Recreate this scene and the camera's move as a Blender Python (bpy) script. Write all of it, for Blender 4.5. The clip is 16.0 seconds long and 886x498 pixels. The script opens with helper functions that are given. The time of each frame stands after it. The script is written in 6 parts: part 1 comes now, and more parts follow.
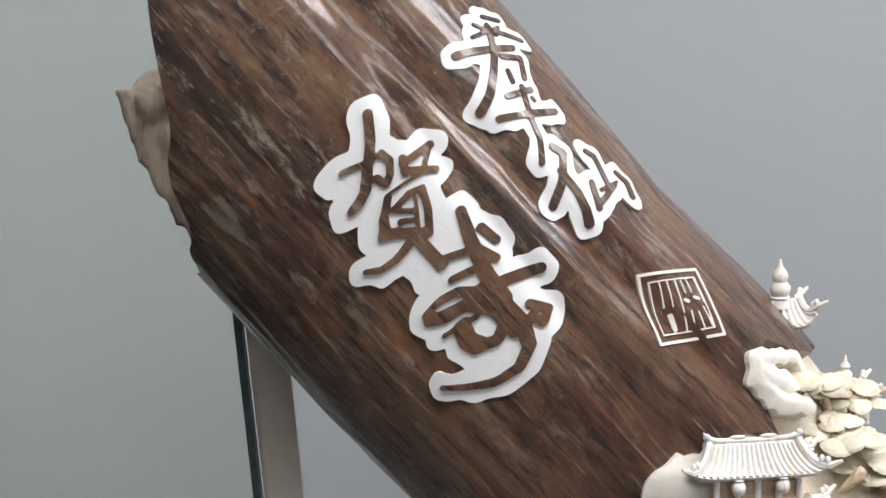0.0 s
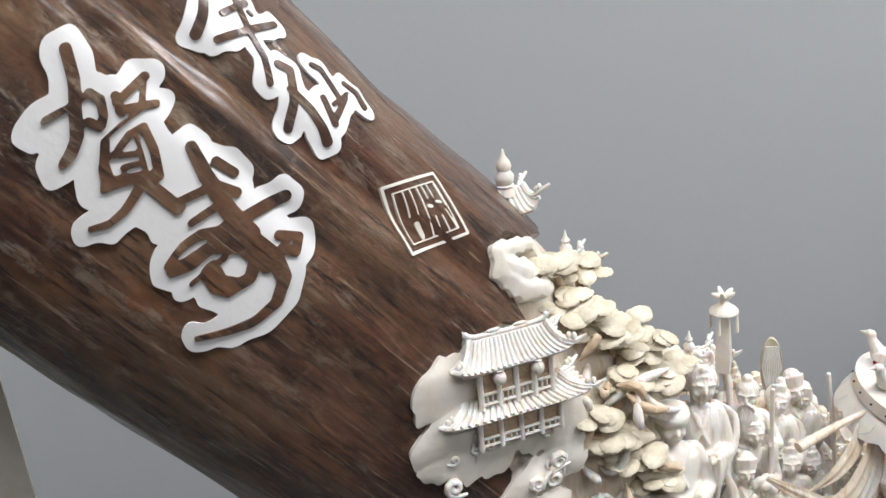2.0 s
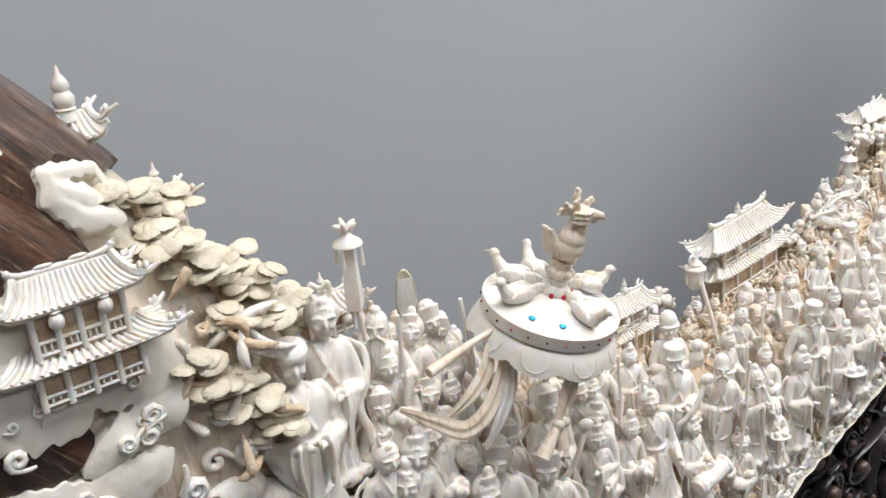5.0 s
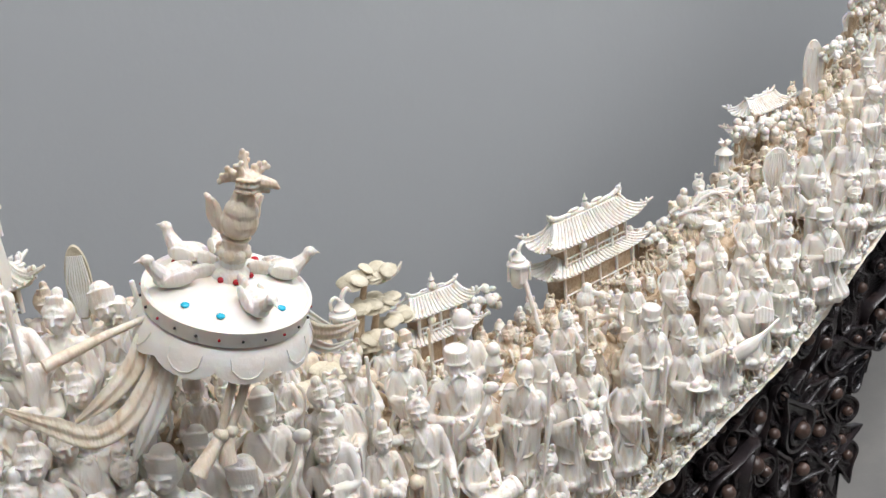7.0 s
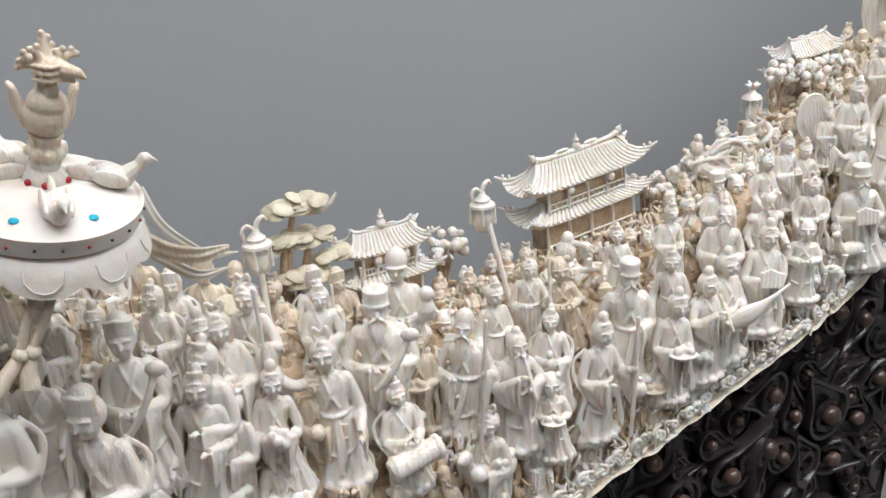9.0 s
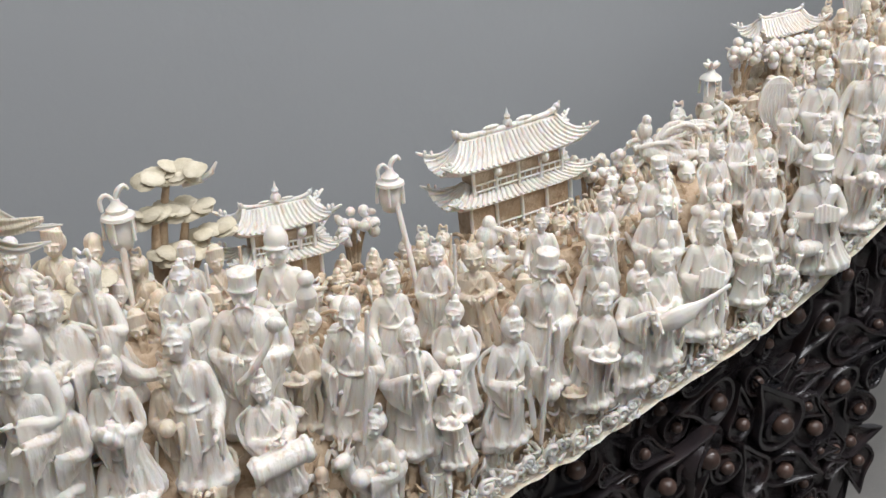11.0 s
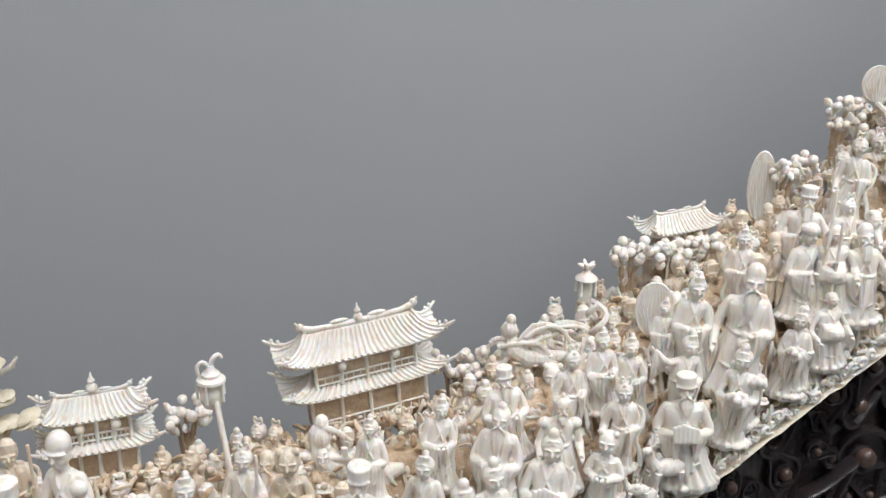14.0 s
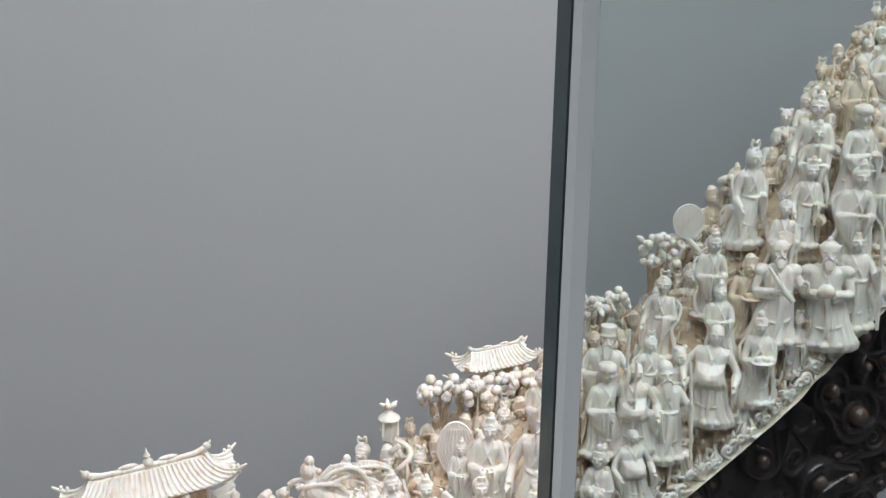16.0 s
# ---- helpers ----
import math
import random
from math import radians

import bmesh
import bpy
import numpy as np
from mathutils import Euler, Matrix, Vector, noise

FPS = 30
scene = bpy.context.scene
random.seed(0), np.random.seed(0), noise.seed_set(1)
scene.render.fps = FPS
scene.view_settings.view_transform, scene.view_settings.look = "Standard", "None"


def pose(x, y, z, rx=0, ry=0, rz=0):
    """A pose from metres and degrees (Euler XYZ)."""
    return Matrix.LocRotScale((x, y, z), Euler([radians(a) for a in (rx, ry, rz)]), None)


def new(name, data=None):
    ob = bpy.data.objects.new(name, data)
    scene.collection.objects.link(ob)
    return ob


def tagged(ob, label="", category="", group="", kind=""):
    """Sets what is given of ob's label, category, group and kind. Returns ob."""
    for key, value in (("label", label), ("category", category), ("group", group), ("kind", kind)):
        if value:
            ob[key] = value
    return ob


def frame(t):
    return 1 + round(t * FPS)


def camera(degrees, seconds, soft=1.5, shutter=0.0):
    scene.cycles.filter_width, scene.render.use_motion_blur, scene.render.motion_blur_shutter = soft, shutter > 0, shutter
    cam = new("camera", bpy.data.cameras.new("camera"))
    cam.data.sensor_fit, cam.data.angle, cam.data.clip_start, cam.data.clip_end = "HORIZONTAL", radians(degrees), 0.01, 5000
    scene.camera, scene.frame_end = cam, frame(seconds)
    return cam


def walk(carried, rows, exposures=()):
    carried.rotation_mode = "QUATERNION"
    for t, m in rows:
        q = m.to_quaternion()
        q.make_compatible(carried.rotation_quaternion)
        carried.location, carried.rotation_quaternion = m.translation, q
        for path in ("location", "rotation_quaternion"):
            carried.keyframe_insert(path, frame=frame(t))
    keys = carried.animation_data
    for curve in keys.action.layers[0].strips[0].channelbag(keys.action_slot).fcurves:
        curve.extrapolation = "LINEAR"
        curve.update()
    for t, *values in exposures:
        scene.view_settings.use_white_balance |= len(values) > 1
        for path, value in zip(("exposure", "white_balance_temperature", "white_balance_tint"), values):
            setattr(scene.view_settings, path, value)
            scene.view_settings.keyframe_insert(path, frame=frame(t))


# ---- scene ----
cam = camera(49.4, 16.0)
METRES, EYE, TILT, LEAN, TURN = 1.2, 1.5, -12.1, 3.7, 0.0
ROWS = [
    (0.0, 0.0, 0.0, 0.0, -0.0, 0.0, 0.0),
    (0.5, -0.0522, 0.0224, 0.0197, -9.61, -1.93, 1.51),
    (1.0, -0.0729, 0.0447, 0.0228, -16.77, -3.47, 3.57),
    (1.5, -0.0519, 0.0368, 0.0252, -18.33, -6.1, 5.52),
    (2.0, -0.027, 0.0239, 0.0182, -20.37, -8.43, 6.66),
    (2.5, -0.0054, 0.0002, -0.0026, -21.62, -8.8, 8.61),
    (3.0, -0.0048, -0.0023, -0.0081, -24.8, -9.62, 9.08),
    (3.5, -0.0142, 0.0161, -0.007, -30.87, -10.61, 9.61),
    (4.0, -0.0122, 0.0395, -0.0121, -37.1, -11.14, 10.16),
    (6.5, 0.1622, 0.0121, -0.0683, -37.28, -9.12, 8.46),
    (7.0, 0.199, 0.007, -0.0831, -37.15, -9.79, 7.65),
    (7.5, 0.2311, -0.001, -0.1003, -35.97, -10.2, 7.3),
    (8.0, 0.2613, -0.0059, -0.1115, -33.61, -10.34, 7.07),
    (10.5, 0.3912, 0.0037, -0.1378, -27.19, -12.01, 4.56),
    (11.0, 0.409, 0.0111, -0.1366, -27.81, -12.33, 3.78),
    (11.5, 0.4298, 0.0078, -0.1361, -28.24, -11.93, 3.39),
    (12.0, 0.457, -0.0017, -0.1318, -27.69, -11.58, 2.95),
    (12.5, 0.4853, -0.0141, -0.1198, -26.26, -11.48, 1.97),
    (13.0, 0.5065, -0.0194, -0.1092, -25.15, -10.19, 1.08),
    (13.5, 0.5232, -0.0216, -0.092, -24.18, -8.69, 0.39),
    (14.0, 0.5463, -0.0297, -0.0715, -23.49, -7.2, 0.12),
    (14.5, 0.5644, -0.0376, -0.0567, -24.5, -5.64, -0.34),
    (15.0, 0.609, -0.0707, -0.0497, -23.54, -3.46, 0.33),
    (15.5, 0.6477, -0.0932, -0.0519, -22.87, -1.42, 0.96),
    (16.0, 0.6649, -0.0996, -0.0401, -23.83, -1.38, 0.66),
]
walk(cam, [(t, pose(0, 0, EYE, TILT, LEAN, TURN) @ pose(METRES * x, METRES * y, METRES * z, 90 + pitch, roll, yaw)) for t, x, y, z, yaw, pitch, roll in ROWS],
     [(0.0, 0.17), (3.5, 0.03), (6.5, -0.02), (8.0, -0.19), (11.0, -0.25), (14.5, -0.31), (16.0, -0.30)])


# ---- light: a lit ceiling panel over the case, a second row behind the visitor, an added backdrop fill, pale room ----
world = bpy.data.worlds.new("room_dark")
scene.world = world
world.use_nodes = True
world.node_tree.nodes["Background"].inputs["Color"].default_value = (0.55, 0.58, 0.62, 1)
world.node_tree.nodes["Background"].inputs["Strength"].default_value = 0.05


def panel_lamp(name, x, y, z, sx, sy, watts, colour):
    data = bpy.data.lights.new(name, "AREA")
    data.shape, data.size, data.size_y, data.energy, data.color = "RECTANGLE", sx, sy, watts, colour
    ob = new(name, data)
    ob.matrix_world = pose(x, y, z, 0, 0, 0)
    return tagged(ob, kind="structure")


panel_lamp("ceiling_lamp_1", 1.3, -0.15, 2.92, 3.8, 0.45, 82, (0.955, 0.957, 1.0))
panel_lamp("ceiling_lamp_2", 1.0, -1.6, 2.92, 2.4, 0.5, 26, (0.955, 0.957, 1.0))
# added fill with no known fitting, brightens the backdrop towards the right
panel_lamp("backdrop_fill_lamp", 2.35, 0.95, 2.92, 3.4, 0.3, 20, (0.945, 0.957, 1.0))


# ---- materials ----
def material(name, base, other, scale=6.0, rough=0.5, metal=0.0, bump=0.0, bump_scale=120.0, stretch=(1, 1, 1), spread=0.5, vary=0.0, coat=0.0, third=None, third_scale=40.0, third_mix=0.5, third_stretch=(1, 1, 1), glow=0.0, bump_stretch=None):
    """Two colours in clouds, a third in finer patches, fine relief, and a shift of value from thing to thing."""
    mat = bpy.data.materials.new(name)
    mat.use_nodes = True
    nodes, links = mat.node_tree.nodes, mat.node_tree.links
    bsdf = nodes["Principled BSDF"]
    coord = nodes.new("ShaderNodeNewGeometry")
    mapping = nodes.new("ShaderNodeMapping")
    mapping.inputs["Scale"].default_value = stretch
    links.new(coord.outputs["Position"], mapping.inputs["Vector"])
    tex = nodes.new("ShaderNodeTexNoise")
    tex.inputs["Scale"].default_value, tex.inputs["Detail"].default_value, tex.inputs["Roughness"].default_value = scale, 8, 0.62
    links.new(mapping.outputs[0], tex.inputs["Vector"])
    ramp = nodes.new("ShaderNodeValToRGB")
    ramp.color_ramp.elements[0].position, ramp.color_ramp.elements[1].position = 0.5 - spread / 3, 0.5 + spread / 3
    ramp.color_ramp.elements[0].color, ramp.color_ramp.elements[1].color = (*base, 1), (*other, 1)
    links.new(tex.outputs["Fac"], ramp.inputs["Fac"])
    colour = ramp.outputs["Color"]
    if third:
        fine = nodes.new("ShaderNodeTexNoise")
        fine.inputs["Scale"].default_value, fine.inputs["Detail"].default_value = third_scale, 5
        streak = nodes.new("ShaderNodeMapping")
        streak.inputs["Scale"].default_value = third_stretch
        links.new(mapping.outputs[0], streak.inputs["Vector"])
        links.new(streak.outputs[0], fine.inputs["Vector"])
        cut = nodes.new("ShaderNodeValToRGB")
        cut.color_ramp.elements[0].position, cut.color_ramp.elements[1].position = 0.52, 0.68
        cut.color_ramp.elements[1].color = (third_mix, third_mix, third_mix, 1)
        links.new(fine.outputs["Fac"], cut.inputs["Fac"])
        mix = nodes.new("ShaderNodeMix")
        mix.data_type = "RGBA"
        links.new(cut.outputs["Color"], mix.inputs["Factor"])
        links.new(colour, mix.inputs["A"])
        mix.inputs["B"].default_value = (*third, 1)
        colour = mix.outputs["Result"]
    if vary:
        info = nodes.new("ShaderNodeObjectInfo")
        span = nodes.new("ShaderNodeMapRange")
        span.inputs["To Min"].default_value, span.inputs["To Max"].default_value = 1 - vary, 1 + vary
        links.new(info.outputs["Random"], span.inputs["Value"])
        hsv = nodes.new("ShaderNodeHueSaturation")
        links.new(span.outputs[0], hsv.inputs["Value"])
        links.new(colour, hsv.inputs["Color"])
        colour = hsv.outputs["Color"]
    links.new(colour, bsdf.inputs["Base Color"])
    bsdf.inputs["Roughness"].default_value, bsdf.inputs["Metallic"].default_value = rough, metal
    bsdf.inputs["Coat Weight"].default_value = coat
    if glow:
        bsdf.inputs["Subsurface Weight"].default_value = glow
        bsdf.inputs["Subsurface Radius"].default_value = (1.0, 0.55, 0.28)
        bsdf.inputs["Subsurface Scale"].default_value = 0.004
    bsdf.inputs["Coat Roughness"].default_value = 0.25
    if bump:
        grain = nodes.new("ShaderNodeTexNoise")
        grain.inputs["Scale"].default_value, grain.inputs["Detail"].default_value = bump_scale, 6
        if bump_stretch:
            pull = nodes.new("ShaderNodeMapping")
            pull.inputs["Scale"].default_value = bump_stretch
            links.new(mapping.outputs[0], pull.inputs["Vector"])
            links.new(pull.outputs[0], grain.inputs["Vector"])
        else:
            links.new(mapping.outputs[0], grain.inputs["Vector"])
        relief = nodes.new("ShaderNodeBump")
        relief.inputs["Strength"].default_value, relief.inputs["Distance"].default_value = 1.0, bump
        links.new(grain.outputs["Fac"], relief.inputs["Height"])
        links.new(relief.outputs[0], bsdf.inputs["Normal"])
    return mat


IVORY = material("ivory", (0.795, 0.772, 0.738), (0.77, 0.712, 0.628), 38, 0.38, bump=0.0011, bump_scale=420, bump_stretch=(1, 1, 0.22), spread=0.9, vary=0.06, third=(0.58, 0.43, 0.27), third_scale=240, third_mix=0.5, third_stretch=(1, 1, 0.2), glow=0.3)
IVORY_WHITE = material("ivory_white", (0.80, 0.775, 0.73), (0.74, 0.685, 0.60), 45, 0.3, bump=0.0004, bump_scale=300, vary=0.04, glow=0.3)
IVORY_TAN = material("ivory_tan", (0.79, 0.73, 0.63), (0.66, 0.54, 0.40), 45, 0.38, bump=0.0011, bump_scale=420, bump_stretch=(1, 1, 0.22), spread=0.9, vary=0.08, third=(0.50, 0.35, 0.21), third_scale=240, third_mix=0.55, third_stretch=(1, 1, 0.2), glow=0.3)
# tan of the stain, with the warm shade of recesses painted in
IVORY_DEEP = material("ivory_stained", (0.64, 0.50, 0.35), (0.44, 0.30, 0.18), 60, 0.55, bump=0.003, bump_scale=160, third=(0.72, 0.60, 0.45), third_scale=110, third_mix=0.6)
IVORY_LEAF = material("ivory_leaf", (0.52, 0.46, 0.325), (0.70, 0.635, 0.50), 90, 0.5, bump=0.0008, bump_scale=400, vary=0.12)
CREAM = material("cream_ivory", (0.79, 0.755, 0.685), (0.70, 0.64, 0.53), 40, 0.38, bump=0.0004, bump_scale=220)
# tan inner bark, colour lightened so the shadowed flake looks lit
FLAKE = material("inner_bark_lit", (0.26, 0.20, 0.15), (0.50, 0.41, 0.31), 90, 0.6, bump=0.003, bump_scale=120, stretch=(1, 1, 0.4), third=(0.08, 0.05, 0.035), third_scale=70, third_mix=0.8)
INLAY = material("inlay_white", (0.85, 0.845, 0.825), (0.80, 0.79, 0.76), 25, 0.45, bump=0.0002, bump_scale=300)
STAND = material("dark_rosewood", (0.010, 0.0095, 0.011), (0.030, 0.023, 0.024), 18, 0.25, bump=0.0006, bump_scale=150, third=(0.034, 0.017, 0.012), third_scale=40, third_mix=0.5)
STUD = material("rubbed_rosewood", (0.045, 0.030, 0.025), (0.10, 0.060, 0.046), 60, 0.22, bump=0.0003, bump_scale=200, vary=0.25)
WALL = material("wall_paint", (0.398, 0.413, 0.416), (0.382, 0.397, 0.403), 1.3, 0.85, bump=0.0004, bump_scale=60)
ROOM = material("room_paint", (0.20, 0.20, 0.20), (0.17, 0.17, 0.175), 1.3, 0.85, bump=0.0004, bump_scale=60)
CEIL = material("ceiling_paint", (0.45, 0.45, 0.45), (0.40, 0.40, 0.40), 2, 0.9, bump=0.0005, bump_scale=50)
FLOOR = material("floor_stone", (0.10, 0.095, 0.09), (0.07, 0.066, 0.062), 5, 0.4, bump=0.0003, bump_scale=80)
# tone picked for the light it bounces up; the bed is unseen
CLOTH = material("case_bed", (0.18, 0.17, 0.155), (0.15, 0.145, 0.135), 12, 0.9, bump=0.001, bump_scale=300)
TURQUOISE = material("turquoise", (0.01, 0.36, 0.55), (0.02, 0.45, 0.60), 300, 0.25)
RED = material("red_stone", (0.45, 0.02, 0.03), (0.35, 0.01, 0.02), 300, 0.25)
DARK = material("dark_stone", (0.02, 0.018, 0.02), (0.04, 0.03, 0.03), 300, 0.3)


def bark_material():
    """Lacquered mammoth bark: fibres that run down the axis, rust and ochre patches, dull pale scuffs."""
    mat = material("tusk_bark", (0.012, 0.0042, 0.0026), (0.27, 0.100, 0.045), 1, 0.34, bump=0.0, spread=0.36)
    nodes, links = mat.node_tree.nodes, mat.node_tree.links
    bsdf = nodes["Principled BSDF"]
    geo = nodes.new("ShaderNodeNewGeometry")
    turn = nodes.new("ShaderNodeMapping")
    turn.vector_type = "POINT"
    turn.inputs["Rotation"].default_value = (0, radians(-52.3), 0)
    links.new(geo.outputs["Position"], turn.inputs["Vector"])

    def noise_at(scale, stretch, detail=8, rough=0.6):
        m = nodes.new("ShaderNodeMapping")
        m.inputs["Scale"].default_value = stretch
        links.new(turn.outputs[0], m.inputs["Vector"])
        n = nodes.new("ShaderNodeTexNoise")
        n.inputs["Scale"].default_value, n.inputs["Detail"].default_value, n.inputs["Roughness"].default_value = scale, detail, rough
        links.new(m.outputs[0], n.inputs["Vector"])
        return n.outputs["Fac"]

    split = nodes.new("ShaderNodeSeparateXYZ")
    links.new(turn.outputs[0], split.inputs[0])
    worn = nodes.new("ShaderNodeMapRange")
    worn.inputs["From Min"].default_value, worn.inputs["From Max"].default_value = -1.20, -0.92
    worn.inputs["To Min"].default_value, worn.inputs["To Max"].default_value = 1.0, 0.12
    links.new(split.outputs["X"], worn.inputs["Value"])

    def over(below, colour, fac, lo, hi, most, by_root=False):
        r = nodes.new("ShaderNodeMapRange")
        r.inputs["From Min"].default_value, r.inputs["From Max"].default_value, r.inputs["To Max"].default_value = lo, hi, most
        links.new(fac, r.inputs["Value"])
        mix = nodes.new("ShaderNodeMix")
        mix.data_type = "RGBA"
        amount = r.outputs[0]
        if by_root:
            times = nodes.new("ShaderNodeMath")
            times.operation = "MULTIPLY"
            links.new(amount, times.inputs[0])
            links.new(worn.outputs[0], times.inputs[1])
            amount = times.outputs[0]
        links.new(amount, mix.inputs["Factor"])
        links.new(below, mix.inputs["A"])
        mix.inputs["B"].default_value = (*colour, 1)
        return mix.outputs["Result"]

    fibre = noise_at(330, (0.10, 1, 1), 8, 0.75)
    ramp = [n for n in nodes if n.type == "VALTORGB"][0]
    links.new(fibre, ramp.inputs["Fac"])
    c = ramp.outputs["Color"]
    c = over(c, (0.155, 0.050, 0.022), noise_at(14, (0.4, 1, 1), 8, 0.7), 0.44, 0.60, 0.65)
    c = over(c, (0.50, 0.285, 0.145), noise_at(15, (0.5, 1, 1), 12, 0.78), 0.42, 0.56, 0.85, True)
    c = over(c, (0.17, 0.130, 0.095), noise_at(9, (0.18, 1, 1), 8, 0.7), 0.55, 0.65, 0.4)
    c = over(c, (0.50, 0.18, 0.045), noise_at(22, (0.5, 1, 1), 10, 0.75), 0.53, 0.60, 0.7, True)
    c = over(c, (0.010, 0.0045, 0.0035), noise_at(20, (0.22, 1, 1), 10, 0.78), 0.50, 0.60, 0.8)
    c = over(c, (0.012, 0.005, 0.004), noise_at(210, (0.10, 1, 1), 8, 0.72), 0.54, 0.61, 0.8)
    c = over(c, (0.56, 0.44, 0.32), noise_at(80, (0.35, 1, 1), 10, 0.8), 0.535, 0.60, 0.85, True)
    c = over(c, (0.48, 0.33, 0.21), noise_at(400, (0.055, 1, 1), 6, 0.7), 0.59, 0.64, 0.9)
    c = over(c, (0.50, 0.40, 0.30), noise_at(290, (0.07, 1, 1), 8, 0.74), 0.615, 0.68, 0.8)
    c = over(c, (0.52, 0.40, 0.29), noise_at(90, (0.8, 0.5, 0.5), 12, 0.82), 0.57, 0.63, 0.6, True)
    links.new(c, bsdf.inputs["Base Color"])
    shine = nodes.new("ShaderNodeMapRange")
    shine.inputs["To Min"].default_value, shine.inputs["To Max"].default_value = 0.32, 0.7
    links.new(noise_at(40, (0.3, 1, 1)), shine.inputs["Value"])
    links.new(shine.outputs[0], bsdf.inputs["Roughness"])
    relief = nodes.new("ShaderNodeBump")
    relief.inputs["Distance"].default_value = 0.020
    links.new(noise_at(48, (0.25, 1, 1), 14, 0.8), relief.inputs["Height"])
    ridges = nodes.new("ShaderNodeBump")
    ridges.inputs["Distance"].default_value = 0.0040
    links.new(noise_at(300, (0.09, 1, 1), 8, 0.75), ridges.inputs["Height"])
    links.new(relief.outputs[0], ridges.inputs["Normal"])
    links.new(ridges.outputs[0], bsdf.inputs["Normal"])
    bsdf.inputs["Coat Weight"].default_value = 0.8
    bsdf.inputs["Coat Roughness"].default_value = 0.16
    return mat


BARK = bark_material()


def glass_material(name, tint, rough=0.0):
    mat = bpy.data.materials.new(name)
    mat.use_nodes = True
    bsdf = mat.node_tree.nodes["Principled BSDF"]
    bsdf.inputs["Base Color"].default_value = (*tint, 1)
    bsdf.inputs["Transmission Weight"].default_value = 1.0
    bsdf.inputs["Roughness"].default_value = rough
    bsdf.inputs["IOR"].default_value = 1.45
    return mat


GLASS = glass_material("case_glass", (0.70, 0.775, 0.775))
GLASS_PALE = glass_material("rear_glass", (0.93, 0.965, 0.90))
# dark glass edge; its paler bands are reflections painted into the colour
GLASS_EDGE = material("glass_edge_green", (0.02, 0.042, 0.047), (0.11, 0.15, 0.16), 22, 0.12)
# pale colour standing in for the bright reflection along the edge
GLASS_REFLECTION = material("glass_edge_reflection", (0.72, 0.78, 0.79), (0.58, 0.65, 0.67), 30, 0.4)

# ---- the tusk's shape ----
RIM_X = [0.02, 0.10, 0.20, 0.35, 0.50, 0.65, 0.76, 0.84, 0.94, 1.07, 1.10, 1.18, 1.26, 1.31, 1.36, 1.43, 1.54, 1.75, 1.95]
RIM_Z = [1.165, 1.06, 0.985, 0.905, 0.858, 0.836, 0.835, 0.846, 0.872, 0.902, 0.913, 0.949, 0.982, 1.002, 1.028, 1.067, 1.147, 1.305, 1.470]
TOP_X = [0.05, 0.12, 0.19, 0.25, 0.32, 0.40, 0.50, 0.62, 0.75, 0.90, 1.00, 1.10, 1.20, 1.33, 1.39, 1.43, 1.50, 1.57, 1.70, 1.95]
TOP_Z = [1.34, 1.275, 1.225, 1.185, 1.15, 1.112, 1.045, 1.005, 0.992, 0.998, 1.022, 1.052, 1.088, 1.142, 1.192, 1.238, 1.290, 1.362, 1.485, 1.70]
FRONT_X = [0.05, 0.2, 0.35, 0.5, 0.6, 0.8, 1.0, 1.27, 1.6, 1.95]
FRONT_Y = [0.44, 0.43, 0.432, 0.436, 0.446, 0.480, 0.488, 0.515, 0.535, 0.55]


def rim(x):
    return np.interp(x, RIM_X, RIM_Z)


def top(x):
    return np.interp(x, TOP_X, TOP_Z)


def front(x, z):
    """The y of the carved side at x and z: steep at the foot, leaning back towards the crest."""
    k = np.clip((z - rim(x)) / (top(x) - rim(x)), -0.3, 1.3)
    return np.interp(x, FRONT_X, FRONT_Y) + 0.10 * np.clip(k - 0.15, 0, 2) ** 1.6 + 0.02 * np.clip(-k, 0, 1)


AXIS = np.array((-0.023, 0.545, 1.400))
ALONG = np.array((0.611, 0.0, -0.7916))
ACROSS = np.array((0.7916, 0.0, 0.611))


def bark(u, a, lift=0.0, coarse=1.0):
    """A point of the bark: u metres down the axis, a radians round it from the front (upwards positive)."""
    u, a = np.asarray(u, float), np.asarray(a, float)
    c, s = np.cos(a), np.sin(a)
    bulge = 1 + 0.012 * np.sin(9 * u + 1) - 0.35 * np.clip(-u - 0.10, 0, 1)
    groove = -0.005 * np.exp(-((a - 0.50 - 0.6 * u) / 0.09) ** 2) - 0.0025 * np.exp(-((a - 0.28 + 0.5 * u) / 0.06) ** 2)
    rough = 0.0003 * np.sin(23 * a + 6 * np.sin(11 * u)) + 0.0002 * np.sin(61 * a + 15 * u + 2 * np.sin(40 * u)) + 0.0004 * np.sin(31 * u + 5 * a) + 0.0003 * np.sin(83 * u + 17 * a) * np.sin(29 * a - 40 * u)
    y = -0.110 * np.sign(c) * np.abs(c) ** (2 / 2.6) * bulge
    p = np.where(s > 0, 0.116 + 0.010 * np.clip((u - 0.07) / 0.1, 0, 1), 0.102) * np.sign(s) * np.abs(s) ** (2 / 2.6) * bulge
    r = np.sqrt(y * y + p * p) + 1e-9
    k = (r + groove + coarse * rough + lift) / r
    return AXIS + u[..., None] * ALONG + (p * k)[..., None] * ACROSS + (y * k)[..., None] * np.array((0.0, 1.0, 0.0))


